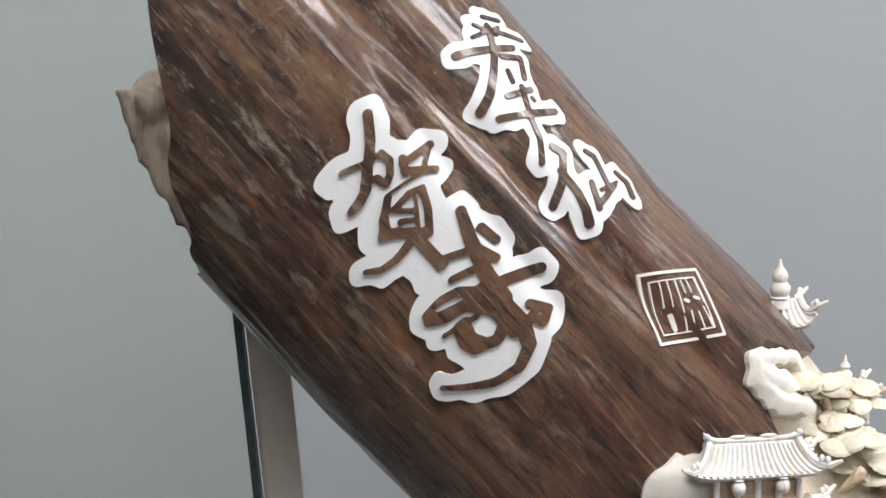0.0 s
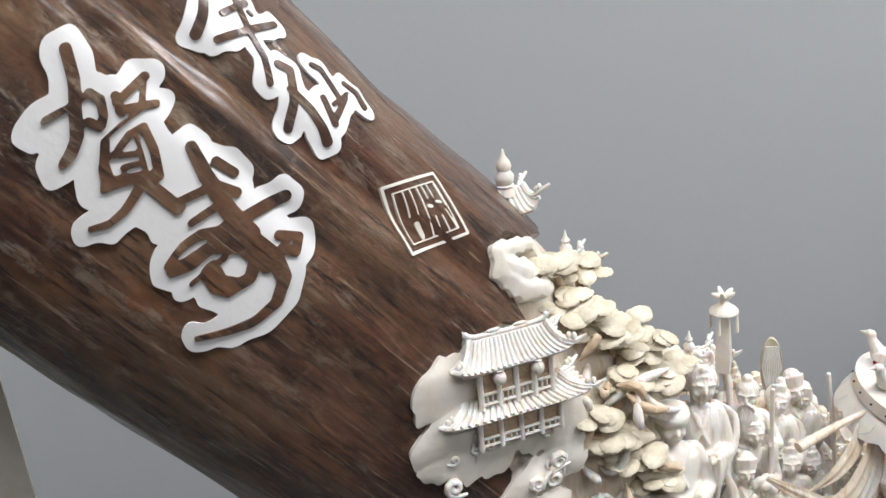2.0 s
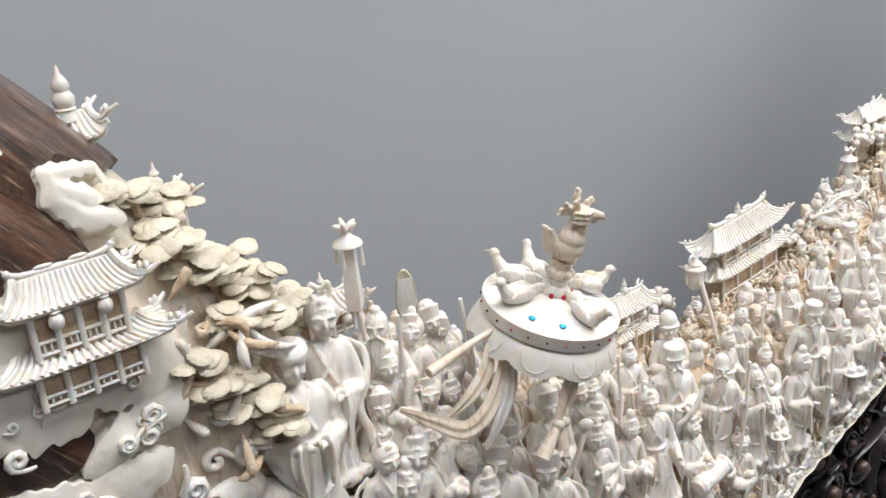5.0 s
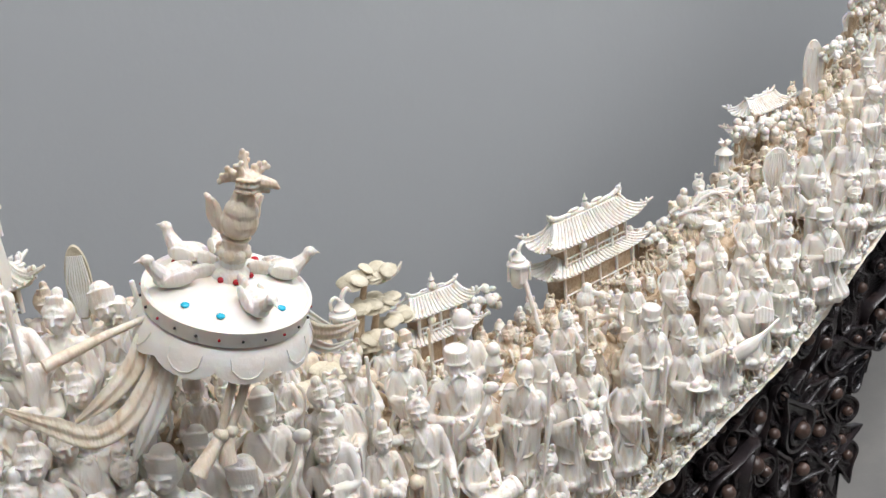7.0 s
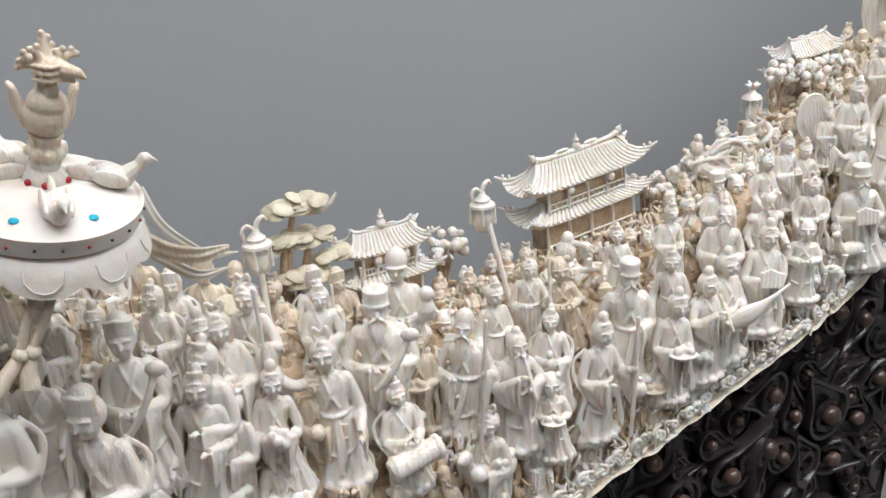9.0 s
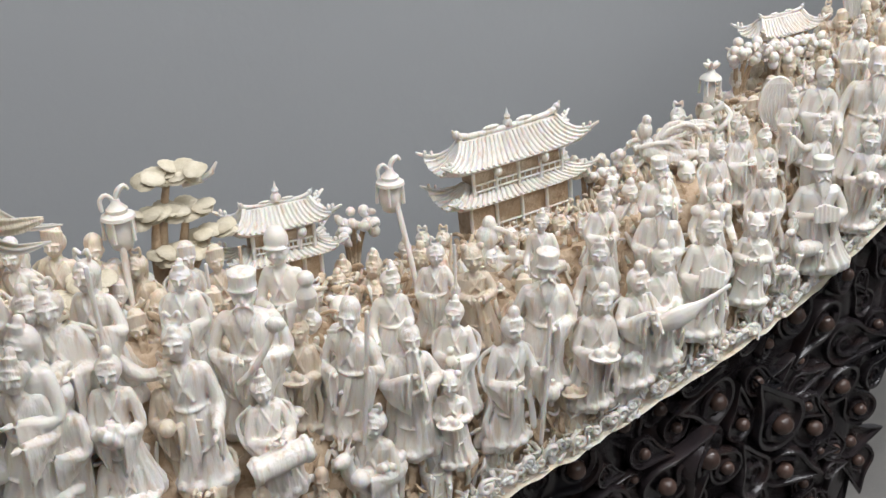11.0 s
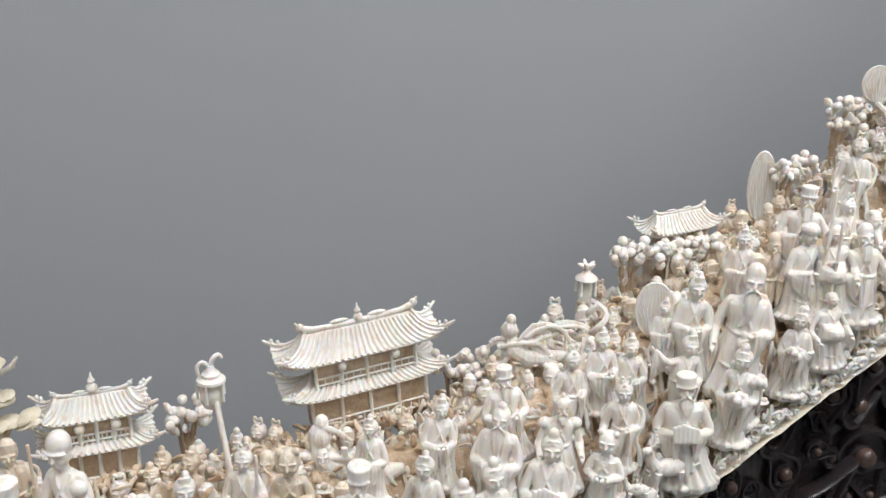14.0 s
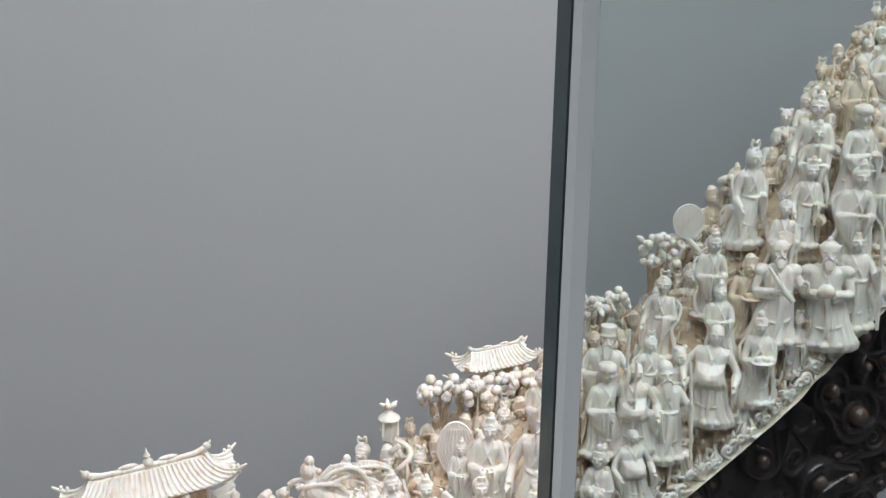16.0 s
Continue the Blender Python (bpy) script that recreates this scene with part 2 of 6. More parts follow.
# ---- mesh helpers ----
class Shape:
    """Vertices and faces of one mesh, gathered from rounded pieces."""

    def __init__(self):
        self.v, self.f = [], []

    def grid(self, rows, closed=True, cap=True):
        """A skin over rings of points."""
        n, k = len(rows[0]), len(self.v)
        for ring in rows:
            self.v += [tuple(map(float, p)) for p in ring]
        for i in range(len(rows) - 1):
            for j in range(n if closed else n - 1):
                a, b = k + i * n + j, k + i * n + (j + 1) % n
                self.f.append((a, b, b + n, a + n))
        if cap and closed:
            self.f.append(tuple(range(k + n - 1, k - 1, -1)))
            last = k + (len(rows) - 1) * n
            self.f.append(tuple(range(last, last + n)))
        return self

    def tube(self, path, radii, n=8, flat=1.0):
        """A round or flattened rod along a path."""
        path = [Vector(p) for p in path]
        if not hasattr(radii, "__len__"):
            radii = [radii] * len(path)
        rows, side = [], None
        for i, p in enumerate(path):
            d = (path[min(i + 1, len(path) - 1)] - path[max(i - 1, 0)]).normalized()
            ref = side if side is not None else (Vector((0, -1, 0)) if abs(d.y) < 0.9 else Vector((1, 0, 0)))
            side = (ref - d * ref.dot(d)).normalized()
            other = d.cross(side)
            r = radii[i]
            rows.append([p + side * (r * flat * math.cos(2 * math.pi * j / n)) + other * (r * math.sin(2 * math.pi * j / n)) for j in range(n)])
        return self.grid(rows)

    def ball(self, c, r, nu=10, nv=7, m=None):
        c = Vector(c)
        r = (r, r, r) if not hasattr(r, "__len__") else r
        rows = []
        for i in range(nv + 1):
            e = -math.pi / 2 + math.pi * (0.02 + 0.96 * i / nv)
            ring = [Vector((r[0] * math.cos(e) * math.cos(2 * math.pi * j / nu), r[1] * math.cos(e) * math.sin(2 * math.pi * j / nu), r[2] * math.sin(e))) for j in range(nu)]
            rows.append([c + (m @ p if m else p) for p in ring])
        return self.grid(rows)

    def robe(self, levels, n=28, folds=9, depth=0.0, phase=0.0):
        """Levels of (z, rx, ry, cx, cy), skinned; folds deepen towards the hem."""
        rows = []
        hi = levels[-1][0]
        for z, rx, ry, cx, cy in levels:
            k = depth * max(0.0, 1 - z / hi) ** 0.7
            ring = []
            for j in range(n):
                a = 2 * math.pi * j / n
                w = 1 + k * (0.6 - 1.6 * abs(math.sin(0.5 * folds * a + phase + z / hi)) ** 0.8) + 0.5 * k * math.sin((folds * 2 - 3) * a + 2 * phase)
                ring.append((cx + rx * w * math.cos(a), cy + ry * w * math.sin(a), z))
            rows.append(ring)
        return self.grid(rows)

    def box(self, c, size, m=None):
        k = len(self.v)
        for z in (-1, 1):
            for x, y in ((-1, -1), (1, -1), (1, 1), (-1, 1)):
                p = Vector((x * size[0] / 2, y * size[1] / 2, z * size[2] / 2))
                self.v.append(tuple(Vector(c) + (m @ p if m else p)))
        for q in ((3, 2, 1, 0), (4, 5, 6, 7), (0, 1, 5, 4), (1, 2, 6, 5), (2, 3, 7, 6), (3, 0, 4, 7)):
            self.f.append(tuple(k + i for i in q))
        return self

    def moved(self, m):
        self.v = [tuple(m @ Vector(p)) for p in self.v]
        return self

    def mesh(self, name, mat, smooth=True):
        me = bpy.data.meshes.new(name)
        me.from_pydata(self.v, [], self.f)
        me.validate()
        me.materials.append(mat)
        if smooth:
            me.polygons.foreach_set("use_smooth", [True] * len(me.polygons))
            me.set_sharp_from_angle(angle=radians(48))
        me.update()
        return me


def thing(name, label, category, group="", kind="", at=None):
    ob = new(name)
    ob.empty_display_size = 0.01
    if at is not None:
        ob.matrix_world = at
    return tagged(ob, label, category, group, kind)


def part(name, shape, mat, parent, label="", smooth=True, kind=""):
    ob = new(name, shape.mesh(name, mat, smooth))
    ob.parent = parent
    return tagged(ob, label, kind=kind)


def solid(name, shape, mat, label="", category="", group="", kind="", at=None, smooth=True):
    ob = new(name, shape.mesh(name, mat, smooth))
    if at is not None:
        ob.matrix_world = at
    return tagged(ob, label, category, group, kind)


def lerp(a, b, t):
    return a + (b - a) * t


# ---- the room ----
def slab(name, c, size, mat, kind="structure", label="", category=""):
    return solid(name, Shape().box(c, size), mat, label, category, kind=kind, smooth=False)


slab("floor", (0.7, 0.0, -0.05), (7.0, 6.0, 0.1), FLOOR)
slab("ceiling", (0.7, 0.0, 3.05), (7.0, 6.0, 0.1), CEIL)
slab("wall_north", (0.7, 2.65, 1.5), (7.0, 0.1, 3.0), ROOM)
slab("wall_south", (0.7, -2.95, 1.5), (7.0, 0.1, 3.0), ROOM)
slab("wall_west", (-2.75, -0.15, 1.5), (0.1, 5.5, 3.0), ROOM)
slab("wall_east", (4.15, -0.15, 1.5), (0.1, 5.5, 3.0), ROOM)

slab("backdrop", (0.9, 1.13, 1.42), (5.2, 0.04, 1.95), WALL)

# ---- the show case ----
plinth = thing("display_plinth", "unseen cloth-covered plinth under the case, toned to bounce light", "plinth")
part("body", Shape().box((0.75, 0.52, 0.22), (3.4, 1.2, 0.44)), CLOTH, plinth, smooth=False)
part("bed", Shape().box((0.75, 0.52, 0.45), (3.44, 1.24, 0.02)), CLOTH, plinth, smooth=False)


def pane(name, label, x0, x1, y, thick, z0, z1, edge_at, mat):
    """A greenish pane; a polished dark edge and a painted reflection strip go on the end at edge_at."""
    ob = thing(name, label, "glass pane")
    s = 1 if edge_at == x0 else -1
    lo, hi = (x0 + 0.0004, x1) if s > 0 else (x0, x1 - 0.0004)
    g = part("glass", Shape().box(((lo + hi) / 2, y + thick / 2, (z0 + z1) / 2), (hi - lo, thick, z1 - z0)), mat, ob, smooth=False)
    g.visible_shadow = False
    return ob


front_pane = pane("glass_pane", "greenish front glass pane with a polished edge", 0.8420, 2.4, -0.052, 0.003, 0.46, 2.2, 0.8420, GLASS)
part("polished_edge", Shape().box((0.8411, -0.0495, 1.33), (0.0018, 0.0024, 1.74)), GLASS_EDGE, front_pane, "dark green polished glass edge", False)
# added strip that paints the edge's pale reflection
part("reflection_strip", Shape().box((0.84115, -0.0518, 1.33), (0.0017, 0.0016, 1.74)), GLASS_REFLECTION, front_pane, "pale strip painted as the reflection in the pane's edge", False)
back_pane = pane("glass_pane", "greenish rear glass pane with a polished edge", -1.0, -0.160, 0.655, 0.008, 0.46, 2.2, -0.160, GLASS_PALE)
part("polished_edge", Shape().box((-0.1575, 0.659, 1.33), (0.005, 0.008, 1.74)), GLASS_EDGE, back_pane, "dark green polished glass edge", False)
part("corner_strip", Shape().box((-0.140, 0.668, 1.33), (0.029, 0.006, 1.74)), CREAM, back_pane, "pale upright strip beside the pane", False)


# ---- the carved tusk ----
tusk = thing("carved_tusk", "mammoth tusk with dark bark, carved into ivory relief", "tusk")


def bark_rows(first, last, rows, n, lift=0.0):
    out = []
    for i in range(rows + 1):
        a = np.linspace(-math.pi, math.pi, n, endpoint=False)
        u = first(a) + (last(a) - first(a)) * i / rows
        out.append(bark(u, a, lift))
    return out


def broken_end(a):
    p = np.where(a > 0, 0.116, 0.102) * np.sign(np.sin(a)) * np.abs(np.sin(a)) ** 0.77
    return np.maximum((-0.112 - 0.7916 * p) / 0.611 + 0.015 * np.exp(-((p + 0.040) / 0.045) ** 2) + 0.004 * np.sin(7 * a + 1) + 0.003 * np.sin(17 * a), -0.34)


def carved_edge(a):
    return np.interp(a, [-3.14, -1.2, -0.5, -0.3, -0.1, 0.05, 0.14, 0.25, 0.46, 0.59, 0.66, 0.75, 0.9, 1.02, 1.15, 1.35, 3.14], [0.25, 0.25, 0.255, 0.255, 0.246, 0.238, 0.19, 0.168, 0.174, 0.190, 0.164, 0.152, 0.158, 0.166, 0.182, 0.198, 0.22]) + 0.004 * np.sin(13 * a) + 0.0025 * np.sin(31 * a + 1)


shell = Shape()
rows = bark_rows(broken_end, carved_edge, 130, 220)
turned_in = bark(broken_end(np.linspace(-math.pi, math.pi, 220, endpoint=False)) + 0.01, np.linspace(-math.pi, math.pi, 220, endpoint=False), -0.016)
tucked = bark(carved_edge(np.linspace(-math.pi, math.pi, 220, endpoint=False)) + 0.001, np.linspace(-math.pi, math.pi, 220, endpoint=False), -0.009)
shell.grid([turned_in] + rows + [tucked])
part("bark", shell, BARK, tusk, "dark brown lacquered bark with rust and pale scuffs")

core = Shape()
core.grid(bark_rows(lambda a: 0.12 + 0 * a, lambda a: 0.33 + 0 * a, 24, 80, -0.0065))
part("core", core, IVORY_TAN, tusk, "stained ivory under the bark")

bed = Shape()
rows = []
for x in np.linspace(0.15, 1.93, 260):
    lo, hi = float(rim(x)), float(top(x)) - 0.016
    ring = []
    for k in np.linspace(0, 1, 26):
        z = lerp(lo, hi, k)
        bump = 0.004 * math.sin(140 * x + 9 * k) * math.sin(40 * k + 60 * x) + 0.008 * noise.noise((x * 70, z * 70, 1.5)) + 0.004 * noise.noise((x * 160, z * 160, 4.5))
        ring.append((x, float(front(x, z)) + 0.010 + bump, z))
    crest = ring[-1][1]
    ring += [(x, crest + 0.02, hi - 0.003), (x, crest + 0.06, hi - 0.04), (x, crest + 0.09, lerp(lo, hi, 0.5)), (x, crest + 0.06, lo - 0.005), (x, ring[0][1] + 0.03, lo - 0.012)]
    rows.append(ring)
bed.grid(rows)
# ground darker than the figures: stain plus recess shade in one colour
part("relief_ground", bed, IVORY_DEEP, tusk, "tan ground between the carved figures, coloured for stain and shade")

lip = Shape()
rows = []
for x in np.linspace(0.25, 1.93, 330):
    lo = float(rim(x))
    y = float(front(x, lo))
    wob = 0.0016 * noise.noise((x * 60, 0.0, 3.0))
    rows.append([(x, y - 0.007 + wob, lo - 0.001), (x, y - 0.013 + wob, lo + 0.002 + wob), (x, y - 0.009, lo + 0.0035 + 2 * wob), (x, y + 0.006, lo + 0.008), (x, y + 0.02, lo + 0.004), (x, y + 0.02, lo - 0.006)])
lip.grid(rows)
part("rim", lip, IVORY_TAN, tusk, "pale cut rim along the lower edge")


def scroll_path(r, turns=1.6, n=15, tail=1.2):
    """A curl that unrolls into a tail, in x and z."""
    pts = []
    for i in range(n):
        k = i / (n - 1)
        a = 2 * math.pi * turns * k
        pts.append((r * (0.18 + 0.82 * k) * math.cos(a), 0, r * (0.18 + 0.82 * k) * math.sin(a)))
    e = Vector(pts[-1])
    d = (e - Vector(pts[-2])).normalized()
    for i in range(1, 4):
        pts.append(tuple(e + d * (r * tail * i / 3) + Vector((0.1 * r * i * i / 3, 0, -0.12 * r * i * i / 3))))
    return pts


rng = random.Random(5)
curl_kinds = []
for i in range(4):
    sh = Shape()
    pts = scroll_path(0.007, 1.2 + 0.25 * i, 14, 1.4)
    sh.tube(pts, [0.0012 + 0.0019 * math.sin(math.pi * min(1, 0.1 + 0.9 * j / (len(pts) - 1))) for j in range(len(pts))], 8)
    curl_kinds.append(sh.mesh("cloud_curl", IVORY))
for i in range(150):
    x = lerp(0.60, 1.72, (i + rng.random() * 0.7) / 150)
    z = float(rim(x)) + rng.uniform(0.011, 0.024)
    slope = math.degrees(math.atan2(float(rim(x + 0.01) - rim(x - 0.01)), 0.02))
    ob = new("cloud_curl", curl_kinds[i % 4])
    ob.parent = tusk
    ob.matrix_world = pose(x, float(front(x, z)) - 0.012, z, rng.uniform(-15, 15), -slope + rng.uniform(-60, 60), rng.choice((0, 180))) @ Matrix.Scale(rng.uniform(0.4, 0.85), 4)

# ---- inlaid writing and seal: group of immortals, birthday wishes ----
STROKES_HE = [
    ((-64, 194), (-54, 140), (-46, 80), (-39, 38), (-36, 2), 1.6, 1.5),
    ((-52, 26), (-49, 74), (-47, 134), 0.9, 0.9),
    ((-47, 140), (-42, 146), (-37, 116), (-35, 92), (-40, 80), 1.2, 1.1),
    ((-39, 182), (-33, 158), 1.2, 1.2),
    ((-34, 158), (-25, 248), 1.2, 1.2),
    ((-37, 170), (-35, 296), 1.2, 1.4),
    ((-35, 290), (-29, 212), 0.9, 0.9),
    ((-28, 200), (-30, 134), (-31, 68), 0.5, 0.5),
    ((-30, 68), (-24, 26), (-18, 8), 1.1, 1.1),
    ((-17, 14), (-6, 86), 1.4, 1.4),
    ((-24, 62), (-25, 122), (-23, 164), (-14, 134), (-5, 86), 1.1, 1.2),
    ((-22, 68), (-17, 104), 0.7, 0.7),
    ((-18, 50), (-14, 86), 0.8, 0.7),
    ((-22, 128), (-9, 68), 0.5, 0.7),
    ((-8, 38), (-6, -4), (-7, -46), (-11, -88), 1.5, 0.8),
    ((-6, 56), (10, 56), 1.4, 1.5),
]
STROKES_SHOU = [
    ((-3, 212), (10, 170), (27, 134), (41, 122), 1.9, 2.7),
    ((9, 230), (18, 242), 1.6, 1.6),
    ((8, 68), (15, 170), (24, 194), 1.2, 1.6),
    ((18, 50), (22, 134), 1.1, 1.4),
    ((30, 86), (42, 296), 1.9, 2.0),
    ((23, -40), (22, 2), (24, 38), (35, 110), 1.1, 1.6),
    ((26, -40), (30, 2), (33, 74), 1.9, 2.2),
    ((36, -40), (37, -4), (39, 32), 0.7, 0.9),
    ((32, 50), (42, 92), (56, 92), 2.7, 2.7),
    ((37, 2), (45, -10), (51, 2), (54, 32), (50, 74), 1.5, 1.8),
    ((43, 110), (56, 116), (66, 86), (71, 26), (69, -22), (63, -88), (55, -172), 2.7, 0.8),
    ((51, 176), (59, 218), (62, 170), (56, 152), 1.6, 1.6),
]
STROKES_QUN = [
    ((-62, 956), (-55, 1058), 0.8, 0.8),
    ((-62, 860), (-51, 950), 0.7, 0.8),
    ((-58, 794), (-53, 1004), 0.7, 0.7),
    ((-57, 638), (-54, 716), (-47, 860), (-41, 986), 1.4, 1.2),
    ((-51, 980), (-40, 1118), 0.9, 0.8),
    ((-57, 938), (-46, 848), (-39, 746), (-33, 644), (-30, 560), 1.4, 1.8),
    ((-42, 866), (-35, 974), (-27, 890), 1.1, 1.2),
    ((-35, 830), (-30, 806), 1.1, 1.1),
    ((-27, 716), (-21, 866), 1.1, 1.2),
    ((-25, 830), (-12, 740), (-2, 698), (7, 620), 1.2, 1.1),
    ((-22, 602), (-15, 728), 1.2, 1.2),
    ((-15, 728), (-5, 902), 1.4, 1.2),
    ((-18, 836), (-16, 836), 0.7, 0.7),
]
STROKES_XIAN = [
    ((5, 722), (11, 746), (20, 638), (26, 536), 1.5, 1.6),
    ((16, 668), (29, 662), (38, 638), (44, 608), 1.5, 1.8),
    ((19, 878), (24, 902), (38, 842), 1.1, 1.2),
    ((31, 764), (42, 698), 1.2, 1.4),
    ((41, 710), (41, 878), 1.2, 1.1),
    ((37, 782), (41, 908), 0.8, 0.7),
    ((38, 956), (46, 974), (52, 932), 1.1, 1.6),
]
ROUND = 113.0


def stroke_field(strokes, uu, vv):
    """Distance in millimetres to brush strokes whose width changes from end to end."""
    best = np.full(uu.shape, 1e3)
    for *pts, w0, w1 in strokes:
        q = [(u, a * 1e-3 * ROUND) for u, a in pts]
        for i in range(len(q) - 1):
            (x0, y0), (x1, y1) = q[i], q[i + 1]
            dx, dy = x1 - x0, y1 - y0
            t = np.clip(((uu - x0) * dx + (vv - y0) * dy) / (dx * dx + dy * dy + 1e-6), 0, 1)
            w = 1.3 * (w0 + (w1 - w0) * (i + t) / (len(q) - 1))
            best = np.minimum(best, np.hypot(uu - x0 - t * dx, vv - y0 - t * dy) - w)
    return best


def raised_region(field, uu, vv, step, lift, foot, dome=0.0):
    """The region where field < 0, laid on the bark, its outline drawn to the zero line, with a skirt."""
    gu, gv = np.gradient(field, step)
    g2 = np.maximum(gu * gu + gv * gv, 0.3)
    near = (field > 0) & (field < 1.6 * step)
    pu, pv = np.where(near, uu - field * gu / g2, uu), np.where(near, vv - field * gv / g2, vv)
    ok = field < 1.6 * step
    inside = field < 0
    cell = ok[:-1, :-1] & ok[1:, :-1] & ok[1:, 1:] & ok[:-1, 1:] & (inside[:-1, :-1] | inside[1:, :-1] | inside[1:, 1:] | inside[:-1, 1:])
    up = bark(pu * 1e-3, pv / ROUND, lift + dome * (1 - np.exp(np.minimum(field, 0) / 5)), 0.0)
    down = bark(pu * 1e-3, pv / ROUND, foot, 0.0)
    sh, index = Shape(), {}

    def vert(i, j, low):
        key = (i, j, low)
        if key not in index:
            index[key] = len(sh.v)
            sh.v.append(tuple(map(float, (down if low else up)[i, j])))
        return index[key]

    edges = {}
    for i, j in zip(*np.nonzero(cell)):
        ring = [(i, j), (i + 1, j), (i + 1, j + 1), (i, j + 1)]
        sh.f.append(tuple(vert(a, b, 0) for a, b in ring))
        for a, b in zip(ring, ring[1:] + ring[:1]):
            if (b, a) in edges:
                del edges[(b, a)]
            else:
                edges[(a, b)] = 1
    for a, b in edges:
        sh.f.append((vert(*b, 0), vert(*a, 0), vert(*a, 1), vert(*b, 1)))
    return sh


def inlay(name, groups, border, label):
    for strokes in groups[:1]:
        allof = [s for g in groups for s in g]
        us = [p[0] for s in allof for p in s[:-2]]
        vs = [p[1] * 1e-3 * ROUND for s in allof for p in s[:-2]]
        step = 0.55
        uu, vv = np.meshgrid(np.arange(min(us) - 11, max(us) + 11, step), np.arange(min(vs) - 11, max(vs) + 11, step), indexing="ij")
        d = stroke_field(allof, uu, vv)
        wave = 0.5 * np.sin(uu * 0.55 + 1) + 0.5 * np.sin(vv * 0.5 + uu * 0.2)
        plate = part(name, raised_region(d - border - wave, uu, vv, step, 0.0011, -0.003), INLAY, tusk, label)
        ob = part("brush_writing", raised_region(d, uu, vv, step, 0.0021, -0.001), BARK, plate, "raised brown brush characters")


inlay("inlay_plate", [STROKES_HE, STROKES_SHOU], 6.0, "white inlay round two large brush characters")
inlay("inlay_plate", [STROKES_QUN, STROKES_XIAN], 5.0, "white inlay round two smaller brush characters")

SEAL = [(78, 620), (101, 920), (134, 734), (111, 440)]


def seal_line(a, b, w, c=None):
    """A stroke between two places of the seal, given from 0 to 1 across and down."""
    def at(x, y):
        t0, t1 = np.array(SEAL[0]) * (1 - x) + np.array(SEAL[1]) * x, np.array(SEAL[3]) * (1 - x) + np.array(SEAL[2]) * x
        return tuple(t0 * (1 - y) + t1 * y)
    return (at(*a), at(*b), 0.62 * w, 0.62 * w)


seal_lines = []
for m, w in ((0.03, 1.0), (0.14, 0.45)):
    n = 1 - m
    seal_lines += [seal_line((m, m), (n, m), w), seal_line((n, m), (n, n), w), seal_line((n, n), (m, n), w), seal_line((m, n), (m, m), w)]
seal_lines += [seal_line((0.27, 0.16), (0.27, 0.5), 0.4), seal_line((0.38, 0.16), (0.38, 0.5), 0.4), seal_line((0.50, 0.14), (0.50, 0.86), 0.5), seal_line((0.33, 0.62), (0.35, 0.80), 1.6),
               seal_line((0.56, 0.44), (0.60, 0.46), 1.1), seal_line((0.72, 0.42), (0.78, 0.44), 1.1), seal_line((0.60, 0.16), (0.60, 0.34), 0.4), seal_line((0.70, 0.16), (0.70, 0.34), 0.4),
               seal_line((0.60, 0.60), (0.60, 0.84), 0.45), seal_line((0.70, 0.62), (0.72, 0.84), 0.45), seal_line((0.80, 0.56), (0.84, 0.84), 0.45), seal_line((0.84, 0.18), (0.84, 0.50), 0.45)]
uu, vv = np.meshgrid(np.arange(70, 142, 0.4), np.arange(42, 112, 0.4), indexing="ij")
part("seal", raised_region(stroke_field(seal_lines, uu, vv), uu, vv, 0.4, 0.0008, -0.002), CREAM, tusk, "cream inlaid square seal of thin lines")


# ---- carved figurines ----
def smooth(pts, n=5):
    """A rounded path through the points."""
    p = [Vector(q) for q in pts]
    p = [2 * p[0] - p[1]] + p + [2 * p[-1] - p[-2]]
    out = []
    for i in range(1, len(p) - 2):
        a, b, c, d = p[i - 1:i + 3]
        for k in range(n):
            t = k / n
            out.append(0.5 * (2 * b + (c - a) * t + (2 * a - 5 * b + 4 * c - d) * t * t + (3 * b - a - 3 * c + d) * t ** 3))
    return out + [p[-2]]


def arc_path(a, b, c, n=7):
    a, b, c = Vector(a), Vector(b), Vector(c)
    return [a * (1 - k) ** 2 + b * 2 * k * (1 - k) + c * k * k for k in (i / (n - 1) for i in range(n))]


def carved_mesh(shape, name, mat, voxel=0.0072, keep=0.45, soften=1):
    """The pieces of a shape melted into one carved skin."""
    ob = bpy.data.objects.new(name, shape.mesh(name, mat))
    scene.collection.objects.link(ob)
    m = ob.modifiers.new("skin", "REMESH")
    m.mode, m.voxel_size = "VOXEL", voxel
    if soften:
        m = ob.modifiers.new("soft", "SMOOTH")
        m.factor, m.iterations = 0.5, soften
    m = ob.modifiers.new("thin", "DECIMATE")
    m.ratio = keep
    me = bpy.data.meshes.new_from_object(ob.evaluated_get(bpy.context.evaluated_depsgraph_get()))
    old = ob.data
    bpy.data.objects.remove(ob)
    bpy.data.meshes.remove(old)
    me.name = name
    if not me.materials:
        me.materials.append(mat)
    me.polygons.foreach_set("use_smooth", [True] * len(me.polygons))
    return me


